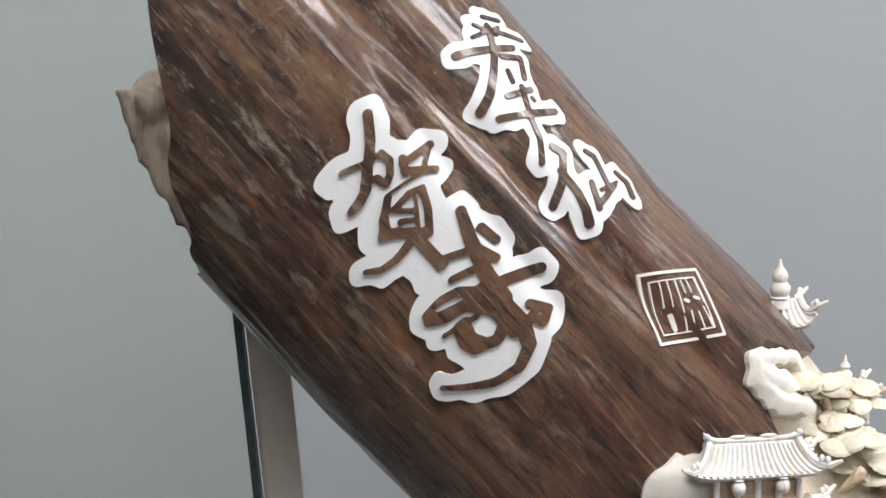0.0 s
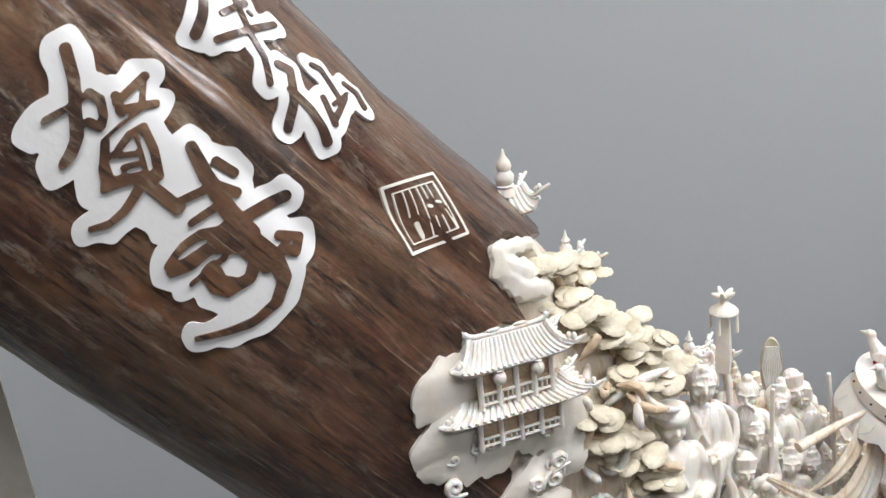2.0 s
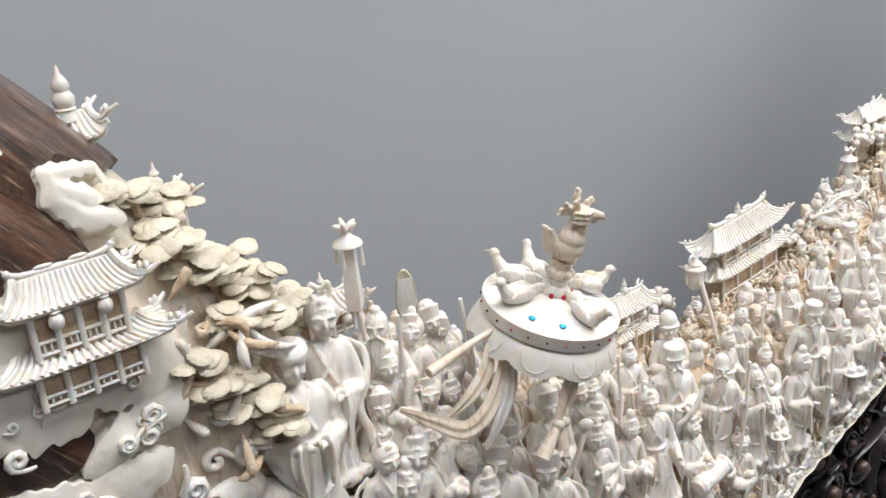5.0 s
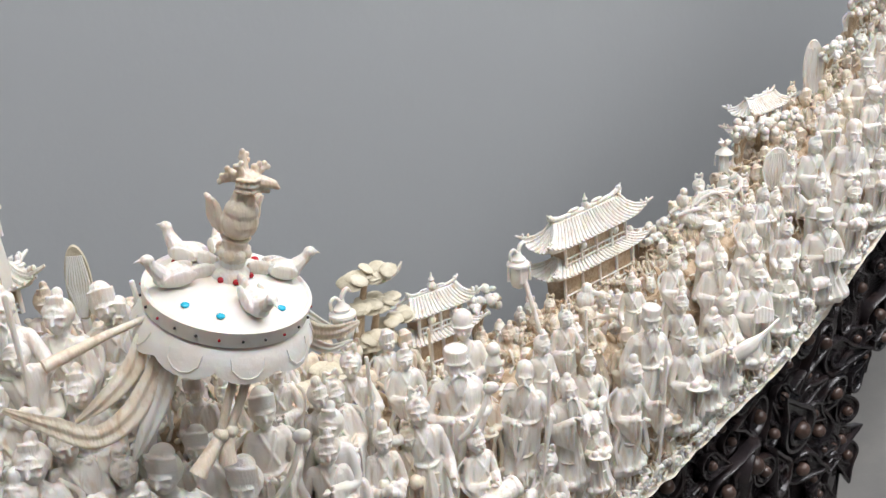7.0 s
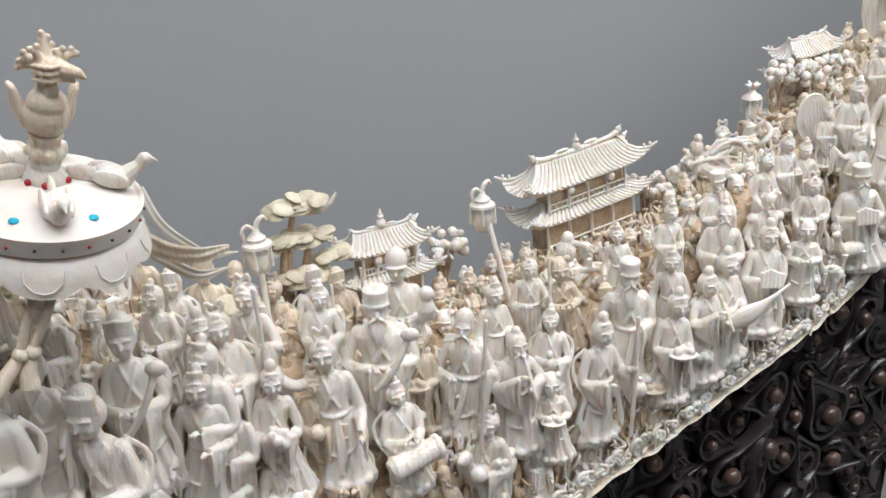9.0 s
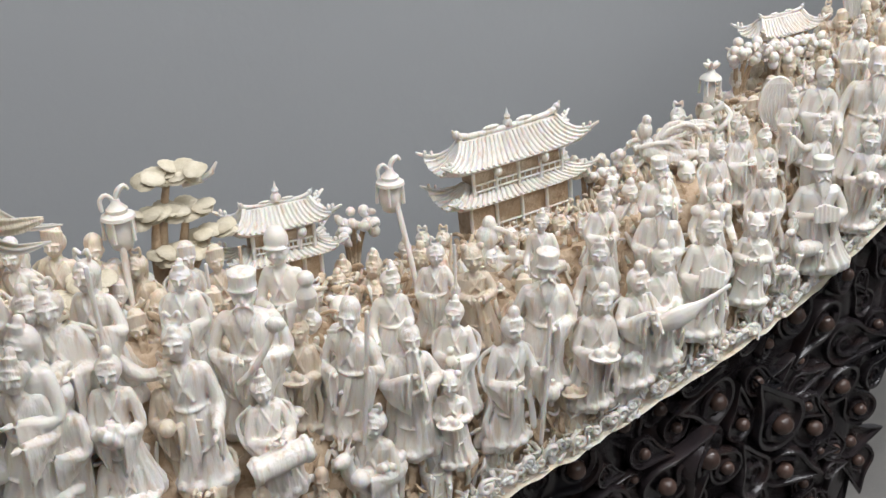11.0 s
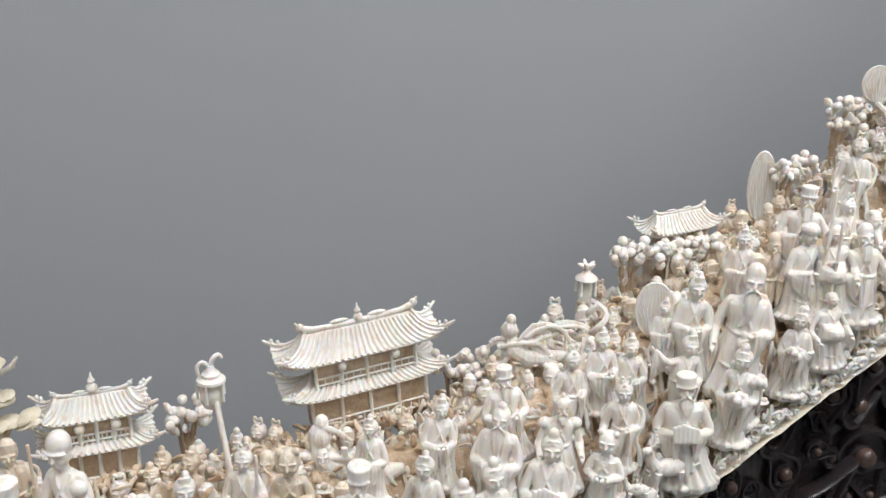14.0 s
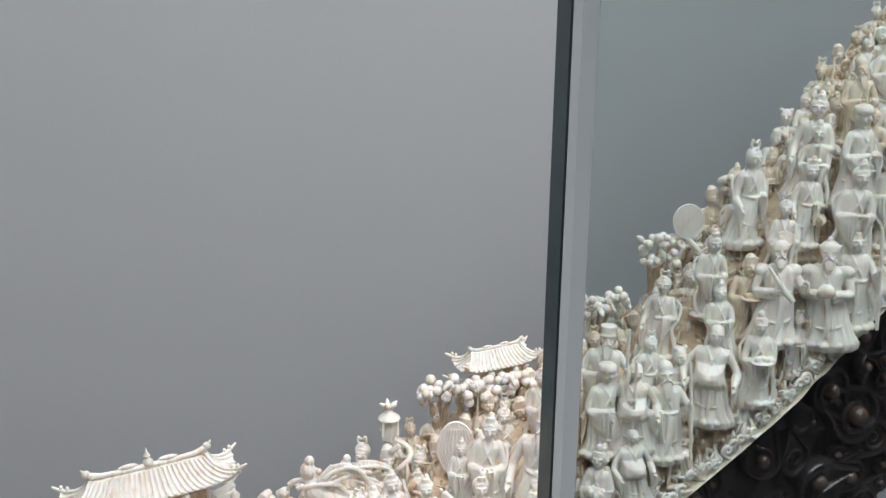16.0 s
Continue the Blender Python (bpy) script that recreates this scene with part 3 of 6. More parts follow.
def wide_sleeve(s, elbow, wrist, fall, k):
    """A hanging sleeve that widens from the elbow to the hand."""
    rows, way = [], (wrist - elbow).normalized()
    side = way.cross(Vector((0, 0, 1))).normalized()
    for i in range(7):
        q = i / 6
        drop = lerp(0.02, fall, q ** 0.8)
        c = lerp(elbow, wrist, q) + Vector((0, 0, -drop / 2)) + side * 0.010 * math.sin(5 * q)
        half, thick = 0.034 + drop / 2, lerp(0.036, 0.022, q)
        rows.append([c + side * (thick * (1 + 0.35 * math.sin(3 * b)) * math.cos(b)) + Vector((0, 0, half * math.sin(b))) for b in np.linspace(0, 2 * math.pi, 18, endpoint=False)])
    s.grid(rows)
    for q in (0.45, 0.75, 0.98):
        g = lerp(elbow, wrist, q) + Vector((k * 0.012, -0.024, 0.012))
        drop = lerp(0.02, fall, q ** 0.8)
        s.tube(arc_path(g, g + Vector((k * 0.02, -0.006, -drop * 0.5)), g + Vector((-k * 0.012, 0.006, -drop * 1.02)), 6), [0.007, 0.010, 0.011, 0.011, 0.010, 0.006], 6)


def figure_shape(look_kind, item, rng):
    """A robed statuette one unit tall that faces -y."""
    s = Shape()
    wide = {"official": 1.22, "belly": 1.3, "warrior": 1.18, "elder": 1.12, "hatman": 1.1, "beard": 1.06}.get(look_kind, 0.92)
    boy = look_kind == "boy"
    female = look_kind in ("lady", "dancer", "curls")
    sway = rng.choice((-1, 1)) * rng.uniform(0.015, 0.045) + (0.04 if look_kind == "dancer" else 0)
    head = 0.108 if boy else 0.088
    chin = 0.68 if boy else 0.735
    sh = chin - 0.05
    w = 0.142 * wide
    belly = look_kind == "belly"
    folds, phase, twist = rng.choice((7, 9, 10)), rng.uniform(0, 6), rng.choice((-1, 1)) * rng.uniform(2.0, 4.5)
    levels = [(-0.06, 1.20, 0.9, 1.2), (-0.03, 1.34, 1.0, 1.2), (0.02, 1.36, 1.04, 1.2), (0.06, 1.22, 0.96, 1.1), (0.13, 1.06, 0.86, 0.9), (0.22, 0.98, 0.80, 0.5), (0.32, 0.92, 0.75, 0.1), (0.40, 0.84, 1.1 if belly else 0.68, -0.3), (0.455, 0.76, 1.2 if belly else 0.60, -0.5),
              (0.50, 0.74, 1.1 if belly else 0.58, -0.5), (0.56, 0.80, 0.60, -0.4), (0.61, 0.86, 0.58, -0.2), (sh - 0.035, 0.88, 0.52, 0), (sh - 0.005, 0.66, 0.42, 0), (sh + 0.016, 0.34, 0.32, 0)]
    rows = []
    for z, rx, ry, cs in levels:
        depth = 0.17 * min(1.0, max(0.05, (0.47 - z) / 0.30)) if z < 0.47 else 0.03
        ring = []
        for j in range(76):
            a = 2 * math.pi * j / 76
            g = abs(math.sin(0.5 * folds * a + phase + twist * z + 0.5 * math.sin(2 * a)))
            f = 1 + depth * (0.45 - 1.1 * (1 - g) ** 1.7) + 0.35 * depth * math.sin((2 * folds - 3) * a - 2 * phase + 1.7 * twist * z)
            ring.append((cs * sway + w * rx * f * math.cos(a), -0.05 * belly * (0.38 < z < 0.55) + w * ry * f * math.sin(a), z))
        rows.append(ring)
    s.grid(rows)
    # belt, crossed collar, hanging sash with a knot, overskirt edge
    waist = -0.5 * sway
    s.tube(smooth([(-w * 0.78 + waist, 0.0, 0.462), (-w * 0.45 + waist, -w * 0.54, 0.455), (waist, -w * 0.64, 0.45), (w * 0.45 + waist, -w * 0.54, 0.455), (w * 0.78 + waist, 0, 0.462)], 3), 0.013, 6)
    for k in (-1, 1):
        s.tube(arc_path((k * w * 0.36, -w * 0.26, sh + 0.018), (k * 0.01, -w * 0.80, sh - 0.07), (-k * 0.04, -w * 0.60, 0.50)), [0.011] * 7, 6)
    s.tube(arc_path((waist, -w * 0.66, 0.45), (0.5 * sway + 0.014, -w * 0.98, 0.28), (sway, -w * 0.98, 0.08)), [0.011, 0.014, 0.016, 0.018, 0.020, 0.021, 0.016], 6, 0.6)
    s.tube(arc_path((waist + 0.02, -w * 0.66, 0.45), (0.5 * sway + 0.05, -w * 0.95, 0.30), (sway + 0.03, -w * 0.95, 0.16)), [0.010, 0.012, 0.014, 0.015, 0.016, 0.016, 0.012], 6, 0.6)
    for k in (-1, 0, 1):
        s.ball((waist + 0.022 * k, -w * 0.68, 0.448 + 0.006 * abs(k)), (0.018, 0.014, 0.014), 8, 5)
    low = rng.uniform(0.17, 0.24)
    s.tube(smooth([(-w * 1.0 + 0.5 * sway, 0.0, low + 0.04), (-w * 0.6 + 0.5 * sway, -w * 0.70, low), (0.5 * sway, -w * 0.90, low - 0.02), (w * 0.6 + 0.5 * sway, -w * 0.70, low), (w * 1.0 + 0.5 * sway, 0, low + 0.04)], 3), 0.009, 6)
    # neck and head, features kept plain
    tilt = rng.uniform(-0.016, 0.016)
    hc = Vector((tilt, -0.028, chin + head * 0.98))
    s.tube([(0, 0, sh - 0.01), (tilt * 0.6, -0.014, chin + 0.03)], [0.037, 0.032], 10)
    s.ball(hc, (head * 0.74, head * 0.82, head * 1.02), 18, 12)
    s.ball(hc + Vector((0, -head * 0.24, -head * 0.5)), (head * 0.48, head * 0.50, head * 0.5), 12, 8)
    s.tube([hc + Vector((0, -head * 0.78, head * 0.22)), hc + Vector((0, -head * 0.98, -head * 0.16)), hc + Vector((0, -head * 0.76, -head * 0.22))], [head * 0.08, head * 0.13, head * 0.09], 7)
    s.ball(hc + Vector((0, -head * 0.72, -head * 0.50)), (head * 0.18, head * 0.10, head * 0.07), 8, 5)
    for k in (-1, 1):
        s.tube(arc_path(hc + Vector((k * head * 0.14, -head * 0.80, head * 0.26)), hc + Vector((k * head * 0.40, -head * 0.84, head * 0.38)), hc + Vector((k * head * 0.64, -head * 0.54, head * 0.2)), 5), head * 0.06, 5)
        s.ball(hc + Vector((k * head * 0.36, -head * 0.54, -head * 0.26)), head * 0.23, 8, 6)
        s.ball(hc + Vector((k * head * 0.75, 0.02, -head * 0.05)), (head * 0.10, head * 0.18, head * 0.30), 7, 6)
    # hair and hats
    if look_kind in ("lady", "dancer", "curls"):
        s.ball(hc + Vector((0, head * 0.22, head * 0.22)), (head * 0.92, head * 0.86, head * 0.98), 16, 10)
        if look_kind == "curls":
            for j in range(4):
                s.tube(smooth([hc + Vector((x * head * 0.85, head * (0.20 - 0.80 * math.cos(x * 1.3)), head * (0.74 + 0.24 * j - 0.25 * abs(x)))) for x in (-0.95, -0.5, 0, 0.5, 0.95)], 3), head * 0.13, 6)
            s.ball(hc + Vector((0, 0.15 * head, head * 1.2)), (head * 0.68, head * 0.66, head * 0.62), 12, 8)
        else:
            pick = rng.randrange(3)
            if pick == 0:
                for k in (-1, 1):
                    s.tube(smooth([hc + Vector((k * head * 0.10, head * 0.1, head * 1.0)), hc + Vector((k * head * 0.50, head * 0.1, head * 1.35)), hc + Vector((k * head * 0.42, head * 0.1, head * 1.95)), hc + Vector((k * head * 0.08, head * 0.1, head * 1.6))], 4), head * 0.15, 8)
                s.ball(hc + Vector((0, -head * 0.35, head * 1.02)), (head * 0.26, head * 0.2, head * 0.24), 8, 6)
            elif pick == 1:
                s.ball(hc + Vector((0, 0.15 * head, head * 1.35)), (head * 0.46, head * 0.44, head * 0.55), 10, 8)
                for j in range(9):
                    s.ball(hc + Vector((head * (j - 4) * 0.19, -head * 0.52 + head * 0.045 * (j - 4) ** 2, head * (0.98 - 0.03 * (j - 4) ** 2))), head * 0.13, 8, 6)
            else:
                for j in range(3):
                    s.tube(smooth([hc + Vector((x * head * 0.5, head * (0.1 - 0.5 * math.cos(x * 1.3)), head * (0.95 + 0.24 * j - 0.15 * abs(x)))) for x in (-0.95, -0.5, 0, 0.5, 0.95)], 3), head * 0.12, 6)
                s.ball(hc + Vector((0.1 * head, 0.1 * head, head * 1.5)), (head * 0.34, head * 0.34, head * 0.45), 10, 7)
            s.tube(smooth([hc + Vector((x * head * 0.82, head * (0.18 - 0.78 * math.cos(x * 1.25)), head * (0.76 - 0.42 * abs(x)))) for x in (-1, -0.5, 0, 0.5, 1)], 3), head * 0.09, 6)
            s.tube(smooth([hc + Vector((0, head * 0.7, head * 0.2)), hc + Vector((0, head * 0.95, -head * 0.6)), Vector((0, 0.07, sh - 0.02))], 3), [head * 0.5, head * 0.5, head * 0.48, head * 0.42, head * 0.36, head * 0.3, head * 0.2], 8)
    elif look_kind == "official":
        s.robe([(hc.z + head * 0.42, head * 0.86, head * 0.92, hc.x, hc.y), (hc.z + head * 0.95, head * 0.80, head * 0.86, hc.x, hc.y), (hc.z + head * 1.5, head * 0.88, head * 0.86, hc.x, hc.y), (hc.z + head * 1.62, head * 0.6, head * 0.6, hc.x, hc.y)], 18, 4, 0.0)
        s.tube(smooth([hc + Vector((x * head, -head * 0.9 * math.cos(x * 1.2), head * 0.5)) for x in (-0.88, -0.45, 0, 0.45, 0.88)], 3), head * 0.1, 6)
    elif look_kind == "tallhat":
        s.ball(hc + Vector((0, 0.05 * head, head * 0.85)), (head * 0.88, head * 0.9, head * 1.1), 16, 10)
        s.tube(smooth([hc + Vector((x * head, -head * 0.94 * math.cos(x * 1.1), head * 0.42)) for x in (-0.9, -0.5, 0, 0.5, 0.9)], 3), head * 0.11, 6)
    elif look_kind == "hatman":
        s.robe([(hc.z + head * 0.38, head * 0.9, head * 0.96, hc.x, hc.y), (hc.z + head * 0.7, head * 0.98, head * 1.0, hc.x, hc.y), (hc.z + head * 1.05, head * 0.92, head * 0.92, hc.x, hc.y + 0.01), (hc.z + head * 1.32, head * 0.5, head * 0.5, hc.x, hc.y)], 18, 4, 0.0)
    elif look_kind == "warrior":
        s.ball(hc + Vector((0, 0.1 * head, head * 0.4)), (head * 0.9, head * 0.94, head * 0.86), 14, 9)
        s.ball(hc + Vector((0, 0, head * 1.3)), (head * 0.28, head * 0.28, head * 0.4), 8, 6)
        for k in (-1, 1):
            s.tube([hc + Vector((k * head * 0.7, 0, head * 0.3)), hc + Vector((k * head * 1.05, 0, head * 0.85))], [head * 0.2, head * 0.1], 7)
            s.ball((k * w * 0.85, 0, sh - 0.04), (0.07, 0.06, 0.06), 10, 7)
    elif look_kind in ("elder", "belly", "boy", "beard"):
        s.ball(hc + Vector((0, 0.02, head * (0.62 if look_kind == "elder" else 0.32))), (head * 0.78, head * 0.84, head * (0.95 if look_kind == "elder" else 0.78)), 16, 10)
        if look_kind == "beard":
            s.ball(hc + Vector((0, 0.02, head * 1.12)), head * 0.4, 10, 7)
        if boy:
            for k in (-1, 1):
                s.ball(hc + Vector((k * head * 0.62, 0, head * 0.95)), head * 0.3, 9, 6)
    if look_kind in ("official", "elder", "beard", "warrior"):
        long = {"official": 1.0, "elder": 1.2, "beard": 1.4, "warrior": 0.6}[look_kind]
        b0 = hc + Vector((0, -head * 0.62, -head * 0.66))
        for k in (-0.3, 0, 0.3):
            s.tube([b0 + Vector((k * head, 0, 0)), b0 + Vector((k * head * 0.9, -0.02, -head * 0.7 * long)), b0 + Vector((k * head * 0.5 + rng.uniform(-0.01, 0.01), -0.03, -head * 1.4 * long)), b0 + Vector((k * head * 0.2, -0.015, -head * 2.0 * long))], [head * 0.26, head * 0.24, head * 0.17, head * 0.07], 8)
        for k in (-1, 1):
            s.tube(arc_path(hc + Vector((k * head * 0.08, -head * 0.9, -head * 0.36)), hc + Vector((k * head * 0.6, -head * 0.96, -head * 0.5)), hc + Vector((k * head * 0.6, -head * 0.75, -head * 1.1)), 5), [head * 0.1, head * 0.11, head * 0.1, head * 0.08, head * 0.05], 6)
    # arms in hanging sleeves
    for k in (-1, 1):
        shoulder = Vector((k * w * 0.76, 0.0, sh - 0.035))
        if look_kind == "dancer" and k < 0:
            elbow, wrist = Vector((-w * 1.7, -0.06, sh - 0.02)), Vector((-w * 2.7, -0.05, sh + 0.10))
        elif item in ("staff", "sword", "lantern", "fan") and k > 0:
            elbow, wrist = Vector((w * 1.35, -0.05, 0.49)), Vector((w * 1.15, -0.19, 0.57))
        elif item == "flute":
            elbow, wrist = Vector((k * w * 1.2, -0.06, 0.53)), Vector((k * w * 0.3, -0.19, 0.60 - 0.04 * k))
        elif belly:
            elbow, wrist = Vector((k * w * 1.35, -0.02, 0.47)), Vector((k * w * 1.25, -0.17, 0.38))
        elif rng.random() < 0.3 and item == "none":
            elbow, wrist = Vector((k * w * 1.15, -0.01, 0.46)), Vector((k * w * 1.2, -0.13, 0.36))
        else:
            elbow, wrist = Vector((k * w * 1.12, -0.03, 0.46)), Vector((k * w * 0.34, -0.18, 0.49))
        s.tube(smooth([shoulder + Vector((-k * 0.04, 0, 0.012)), shoulder, elbow, wrist], 4), [0.026, 0.032, 0.034, 0.036, 0.037, 0.037, 0.037, 0.037, 0.037, 0.038, 0.036, 0.032, 0.028], 10)
        hand = wrist + (wrist - elbow).normalized() * 0.038
        s.ball(hand, (0.020, 0.030, 0.018), 8, 6)
        for j in (-1, 0, 1):
            s.tube([hand + Vector((0, -0.01, 0.011 * j)), hand + (wrist - elbow).normalized() * 0.03 + Vector((0, -0.012, 0.011 * j))], [0.008, 0.005], 5)
        wide_sleeve(s, elbow, wrist, 0.05 if boy or look_kind == "warrior" else rng.uniform(0.16, 0.30), k)
    # scarf that hangs close along the sides
    if female and rng.random() < 0.6:
        for k in (-1, 1):
            out = rng.uniform(1.25, 1.5)
            s.tube(smooth([(k * w * 0.6, 0.05, sh), (k * w * out, 0.05, 0.60), (k * w * out, 0.0, 0.46), (k * w * 1.05, -0.05, 0.34), (k * w * rng.uniform(1.15, 1.45), -0.06, 0.2), (k * w * rng.uniform(1.1, 1.6), -0.08, 0.05)], 4), [0.020] * 12 + [0.026] * 8 + [0.014], 7, 0.45)
    # what it holds
    if item in ("staff", "lantern"):
        x = w * 1.1
        s.tube([(x, -0.23, 0.03), (x + 0.01, -0.23, 0.5), (x, -0.22, 1.0)], 0.016, 8)
        if item == "lantern":
            s.ball((x + 0.07, -0.21, 0.40), (0.055, 0.055, 0.065), 12, 8)
            s.tube([(x + 0.07, -0.21, 0.50), (x + 0.07, -0.21, 0.30)], 0.018, 7)
    elif item == "sword":
        s.tube([(-w * 0.8, -0.22, 0.72), (0.0, -0.25, 0.52), (w * 0.5, -0.26, 0.42)], [0.014, 0.028, 0.028], 7)
    elif item == "ball":
        s.ball((0, -0.23, 0.53), 0.065, 14, 10)
    elif item == "gourd":
        s.ball((-0.02, -0.24, 0.53), 0.05, 12, 8)
        s.ball((-0.02, -0.24, 0.61), 0.035, 10, 8)
    elif item == "flute":
        s.tube([(0.01, -0.12, chin + head * 0.5), (0.04, -0.27, 0.50)], 0.016, 7)
    elif item == "pipa":
        s.tube(smooth([(-0.18, -0.22, 0.42), (-0.06, -0.25, 0.46), (0.08, -0.27, 0.50), (0.22, -0.26, 0.54), (0.45, -0.24, 0.60)], 2), [0.03, 0.07, 0.09, 0.09, 0.075, 0.05, 0.03, 0.022, 0.02], 12, 0.5)
    elif item == "tray":
        s.robe([(0.475, 0.09, 0.06, 0, -0.23), (0.495, 0.12, 0.08, 0, -0.23), (0.510, 0.12, 0.08, 0, -0.23)], 14, 4, 0)
        for q in ((-0.05, -0.23), (0.05, -0.24), (0.0, -0.20)):
            s.ball((q[0], q[1], 0.535), 0.038, 9, 7)
    elif item == "drum":
        s.tube([(-0.22, -0.22, 0.34), (-0.20, -0.22, 0.345), (0.20, -0.22, 0.395), (0.22, -0.22, 0.40)], [0.078, 0.088, 0.088, 0.078], 18)
        for e in (-0.18, 0.18):
            s.tube([(e - 0.02, -0.22, 0.37 + e * 0.12), (e + 0.02, -0.22, 0.37 + e * 0.12)], 0.100, 18)
    elif item == "book":
        for j in range(6):
            s.tube([(-0.08 + 0.032 * j, -0.24, 0.46), (-0.08 + 0.032 * j, -0.22, 0.62 - 0.012 * abs(j - 2))], 0.018, 7)
    elif item == "flower":
        for j in range(9):
            a = 2 * math.pi * j / 9
            s.ball((0.07 * math.cos(a), -0.24 + 0.02 * math.sin(2 * a), 0.54 + 0.045 * math.sin(a)), (0.038, 0.03, 0.04), 8, 6)
        s.ball((0, -0.265, 0.55), 0.042, 9, 7)
    elif item == "ruyi":
        s.tube(arc_path((-0.05, -0.23, 0.38), (0.08, -0.29, 0.52), (0.15, -0.22, 0.72)), [0.02] * 7, 8)
        s.ball((0.16, -0.23, 0.74), (0.055, 0.032, 0.045), 10, 7)
    elif item == "child":
        s.ball((0.19, -0.18, 0.70), 0.055, 12, 9)
        s.robe([(0.50, 0.055, 0.055, 0.18, -0.16), (0.58, 0.07, 0.065, 0.185, -0.17), (0.66, 0.035, 0.035, 0.19, -0.18)], 12, 5, 0.05)
    # small footing of rock and cloud
    for j in range(7):
        a = math.pi + math.pi * j / 6
        s.ball((w * 1.2 * math.cos(a), w * 0.95 * math.sin(a), 0.01), (0.05, 0.045, 0.035), 8, 6)
    return s


WORDS = {"lady": "robed lady with piled-up hair", "dancer": "dancing lady with one long sleeve raised", "official": "bearded official in a flat-topped hat", "tallhat": "old man in a tall domed cap", "elder": "bald elder with a long beard",
         "beard": "old man with a topknot and beard", "boy": "serving boy with two hair knots", "warrior": "armoured guardian with a crest", "hatman": "robed man in a round cap", "belly": "laughing round-bellied monk", "curls": "lady with ribbed coiled hair"}
HELD = {"ball": "holding a round vessel", "staff": "holding a staff", "ruyi": "holding a sceptre", "child": "carrying a child", "drum": "with a drum", "flute": "playing a flute", "gourd": "holding a gourd", "tray": "carrying a tray of fruit", "lantern": "with a lantern",
        "pipa": "playing a lute", "book": "holding pipes", "sword": "holding a sword", "flower": "holding flowers", "none": "in the relief", "fan": "holding a fan"}
figure_count = 0
figure_kinds = {}
placed = []


def figurine(look_kind, item, x, y, z, h, turn=None, tan=False):
    """One ivory statuette of height h whose foot is at x, y, z."""
    global figure_count
    figure_count += 1
    r = random.Random(100 + figure_count)
    z, h = z + 0.07 * h, 1.05 * h
    crown, low = z + h, float(rim(x)) + 0.015
    if z < low:
        z, h = low, max(0.045, crown - low)
    y = max(y - (0.003 if tan else 0.006), float(front(x, z)) - 0.006)
    white = figure_count % 3 == 0 and not tan
    key = (look_kind, item, r.randrange(3 if look_kind == "lady" else 2), white, tan)
    if key not in figure_kinds:
        if key[:3] not in figure_kinds:
            figure_kinds[key[:3]] = carved_mesh(figure_shape(look_kind, item, r), "figurine", IVORY)
        skin = figure_kinds[key[:3]].copy()
        skin.materials.clear()
        skin.materials.append(IVORY_TAN if tan else IVORY_WHITE if white else IVORY)
        figure_kinds[key] = skin
    turn = r.uniform(-48, 2) if turn is None else turn
    placed.append((x, z + 0.8 * h))
    ob = new("figurine", figure_kinds[key])
    ob.matrix_world = pose(x, y, z, r.uniform(-3, 3), r.uniform(-4, 4), turn) @ Matrix.Diagonal((h * r.uniform(0.94, 1.08), h, h, 1))
    label = "ivory " + WORDS[look_kind] + " " + HELD[item]
    return tagged(ob, label if len(label.split()) <= 12 else "ivory " + WORDS[look_kind], "figurine", "carved figurines on the tusk")


figurine('lady', 'ball', 0.495, 0.487, 0.986, 0.089)
figurine('lady', 'staff', 0.527, 0.502, 0.990, 0.091)
figurine('lady', 'none', 0.576, 0.510, 0.985, 0.075)
figurine('dancer', 'none', 0.566, 0.474, 0.933, 0.106)
figurine('official', 'ruyi', 0.609, 0.498, 0.947, 0.106)
figurine('tallhat', 'child', 0.641, 0.521, 0.966, 0.094)
figurine('lady', 'drum', 0.609, 0.467, 0.913, 0.084)
figurine('elder', 'staff', 0.669, 0.493, 0.923, 0.096)
figurine('lady', 'none', 0.709, 0.511, 0.942, 0.081)
figurine('lady', 'staff', 0.752, 0.527, 0.951, 0.076)
figurine('beard', 'flute', 0.706, 0.484, 0.899, 0.099)
figurine('lady', 'gourd', 0.751, 0.497, 0.911, 0.083)
figurine('boy', 'tray', 0.738, 0.475, 0.882, 0.076)
figurine('lady', 'lantern', 0.784, 0.484, 0.878, 0.103)
figurine('lady', 'none', 0.849, 0.533, 0.959, 0.067)
figurine('official', 'none', 0.825, 0.503, 0.905, 0.108)
figurine('lady', 'tray', 0.860, 0.485, 0.884, 0.097)
figurine('lady', 'none', 0.899, 0.532, 0.960, 0.074)
figurine('lady', 'none', 0.879, 0.506, 0.925, 0.082)
figurine('lady', 'flute', 0.901, 0.485, 0.890, 0.099)
figurine('lady', 'pipa', 0.928, 0.487, 0.899, 0.099)
figurine('beard', 'none', 0.937, 0.511, 0.937, 0.095)
figurine('official', 'none', 0.958, 0.533, 0.972, 0.077)
figurine('lady', 'book', 0.967, 0.489, 0.911, 0.099)
figurine('lady', 'none', 1.009, 0.529, 0.981, 0.074)
figurine('warrior', 'none', 0.992, 0.508, 0.951, 0.078)
figurine('boy', 'none', 1.024, 0.487, 0.924, 0.080)
figurine('lady', 'none', 1.046, 0.503, 0.956, 0.076)
figurine('lady', 'none', 1.043, 0.534, 0.994, 0.071)
figurine('lady', 'none', 1.125, 0.538, 1.012, 0.087)
figurine('dancer', 'none', 1.105, 0.514, 0.981, 0.079)
figurine('elder', 'none', 1.163, 0.523, 0.996, 0.112)
figurine('official', 'book', 1.102, 0.491, 0.935, 0.096)
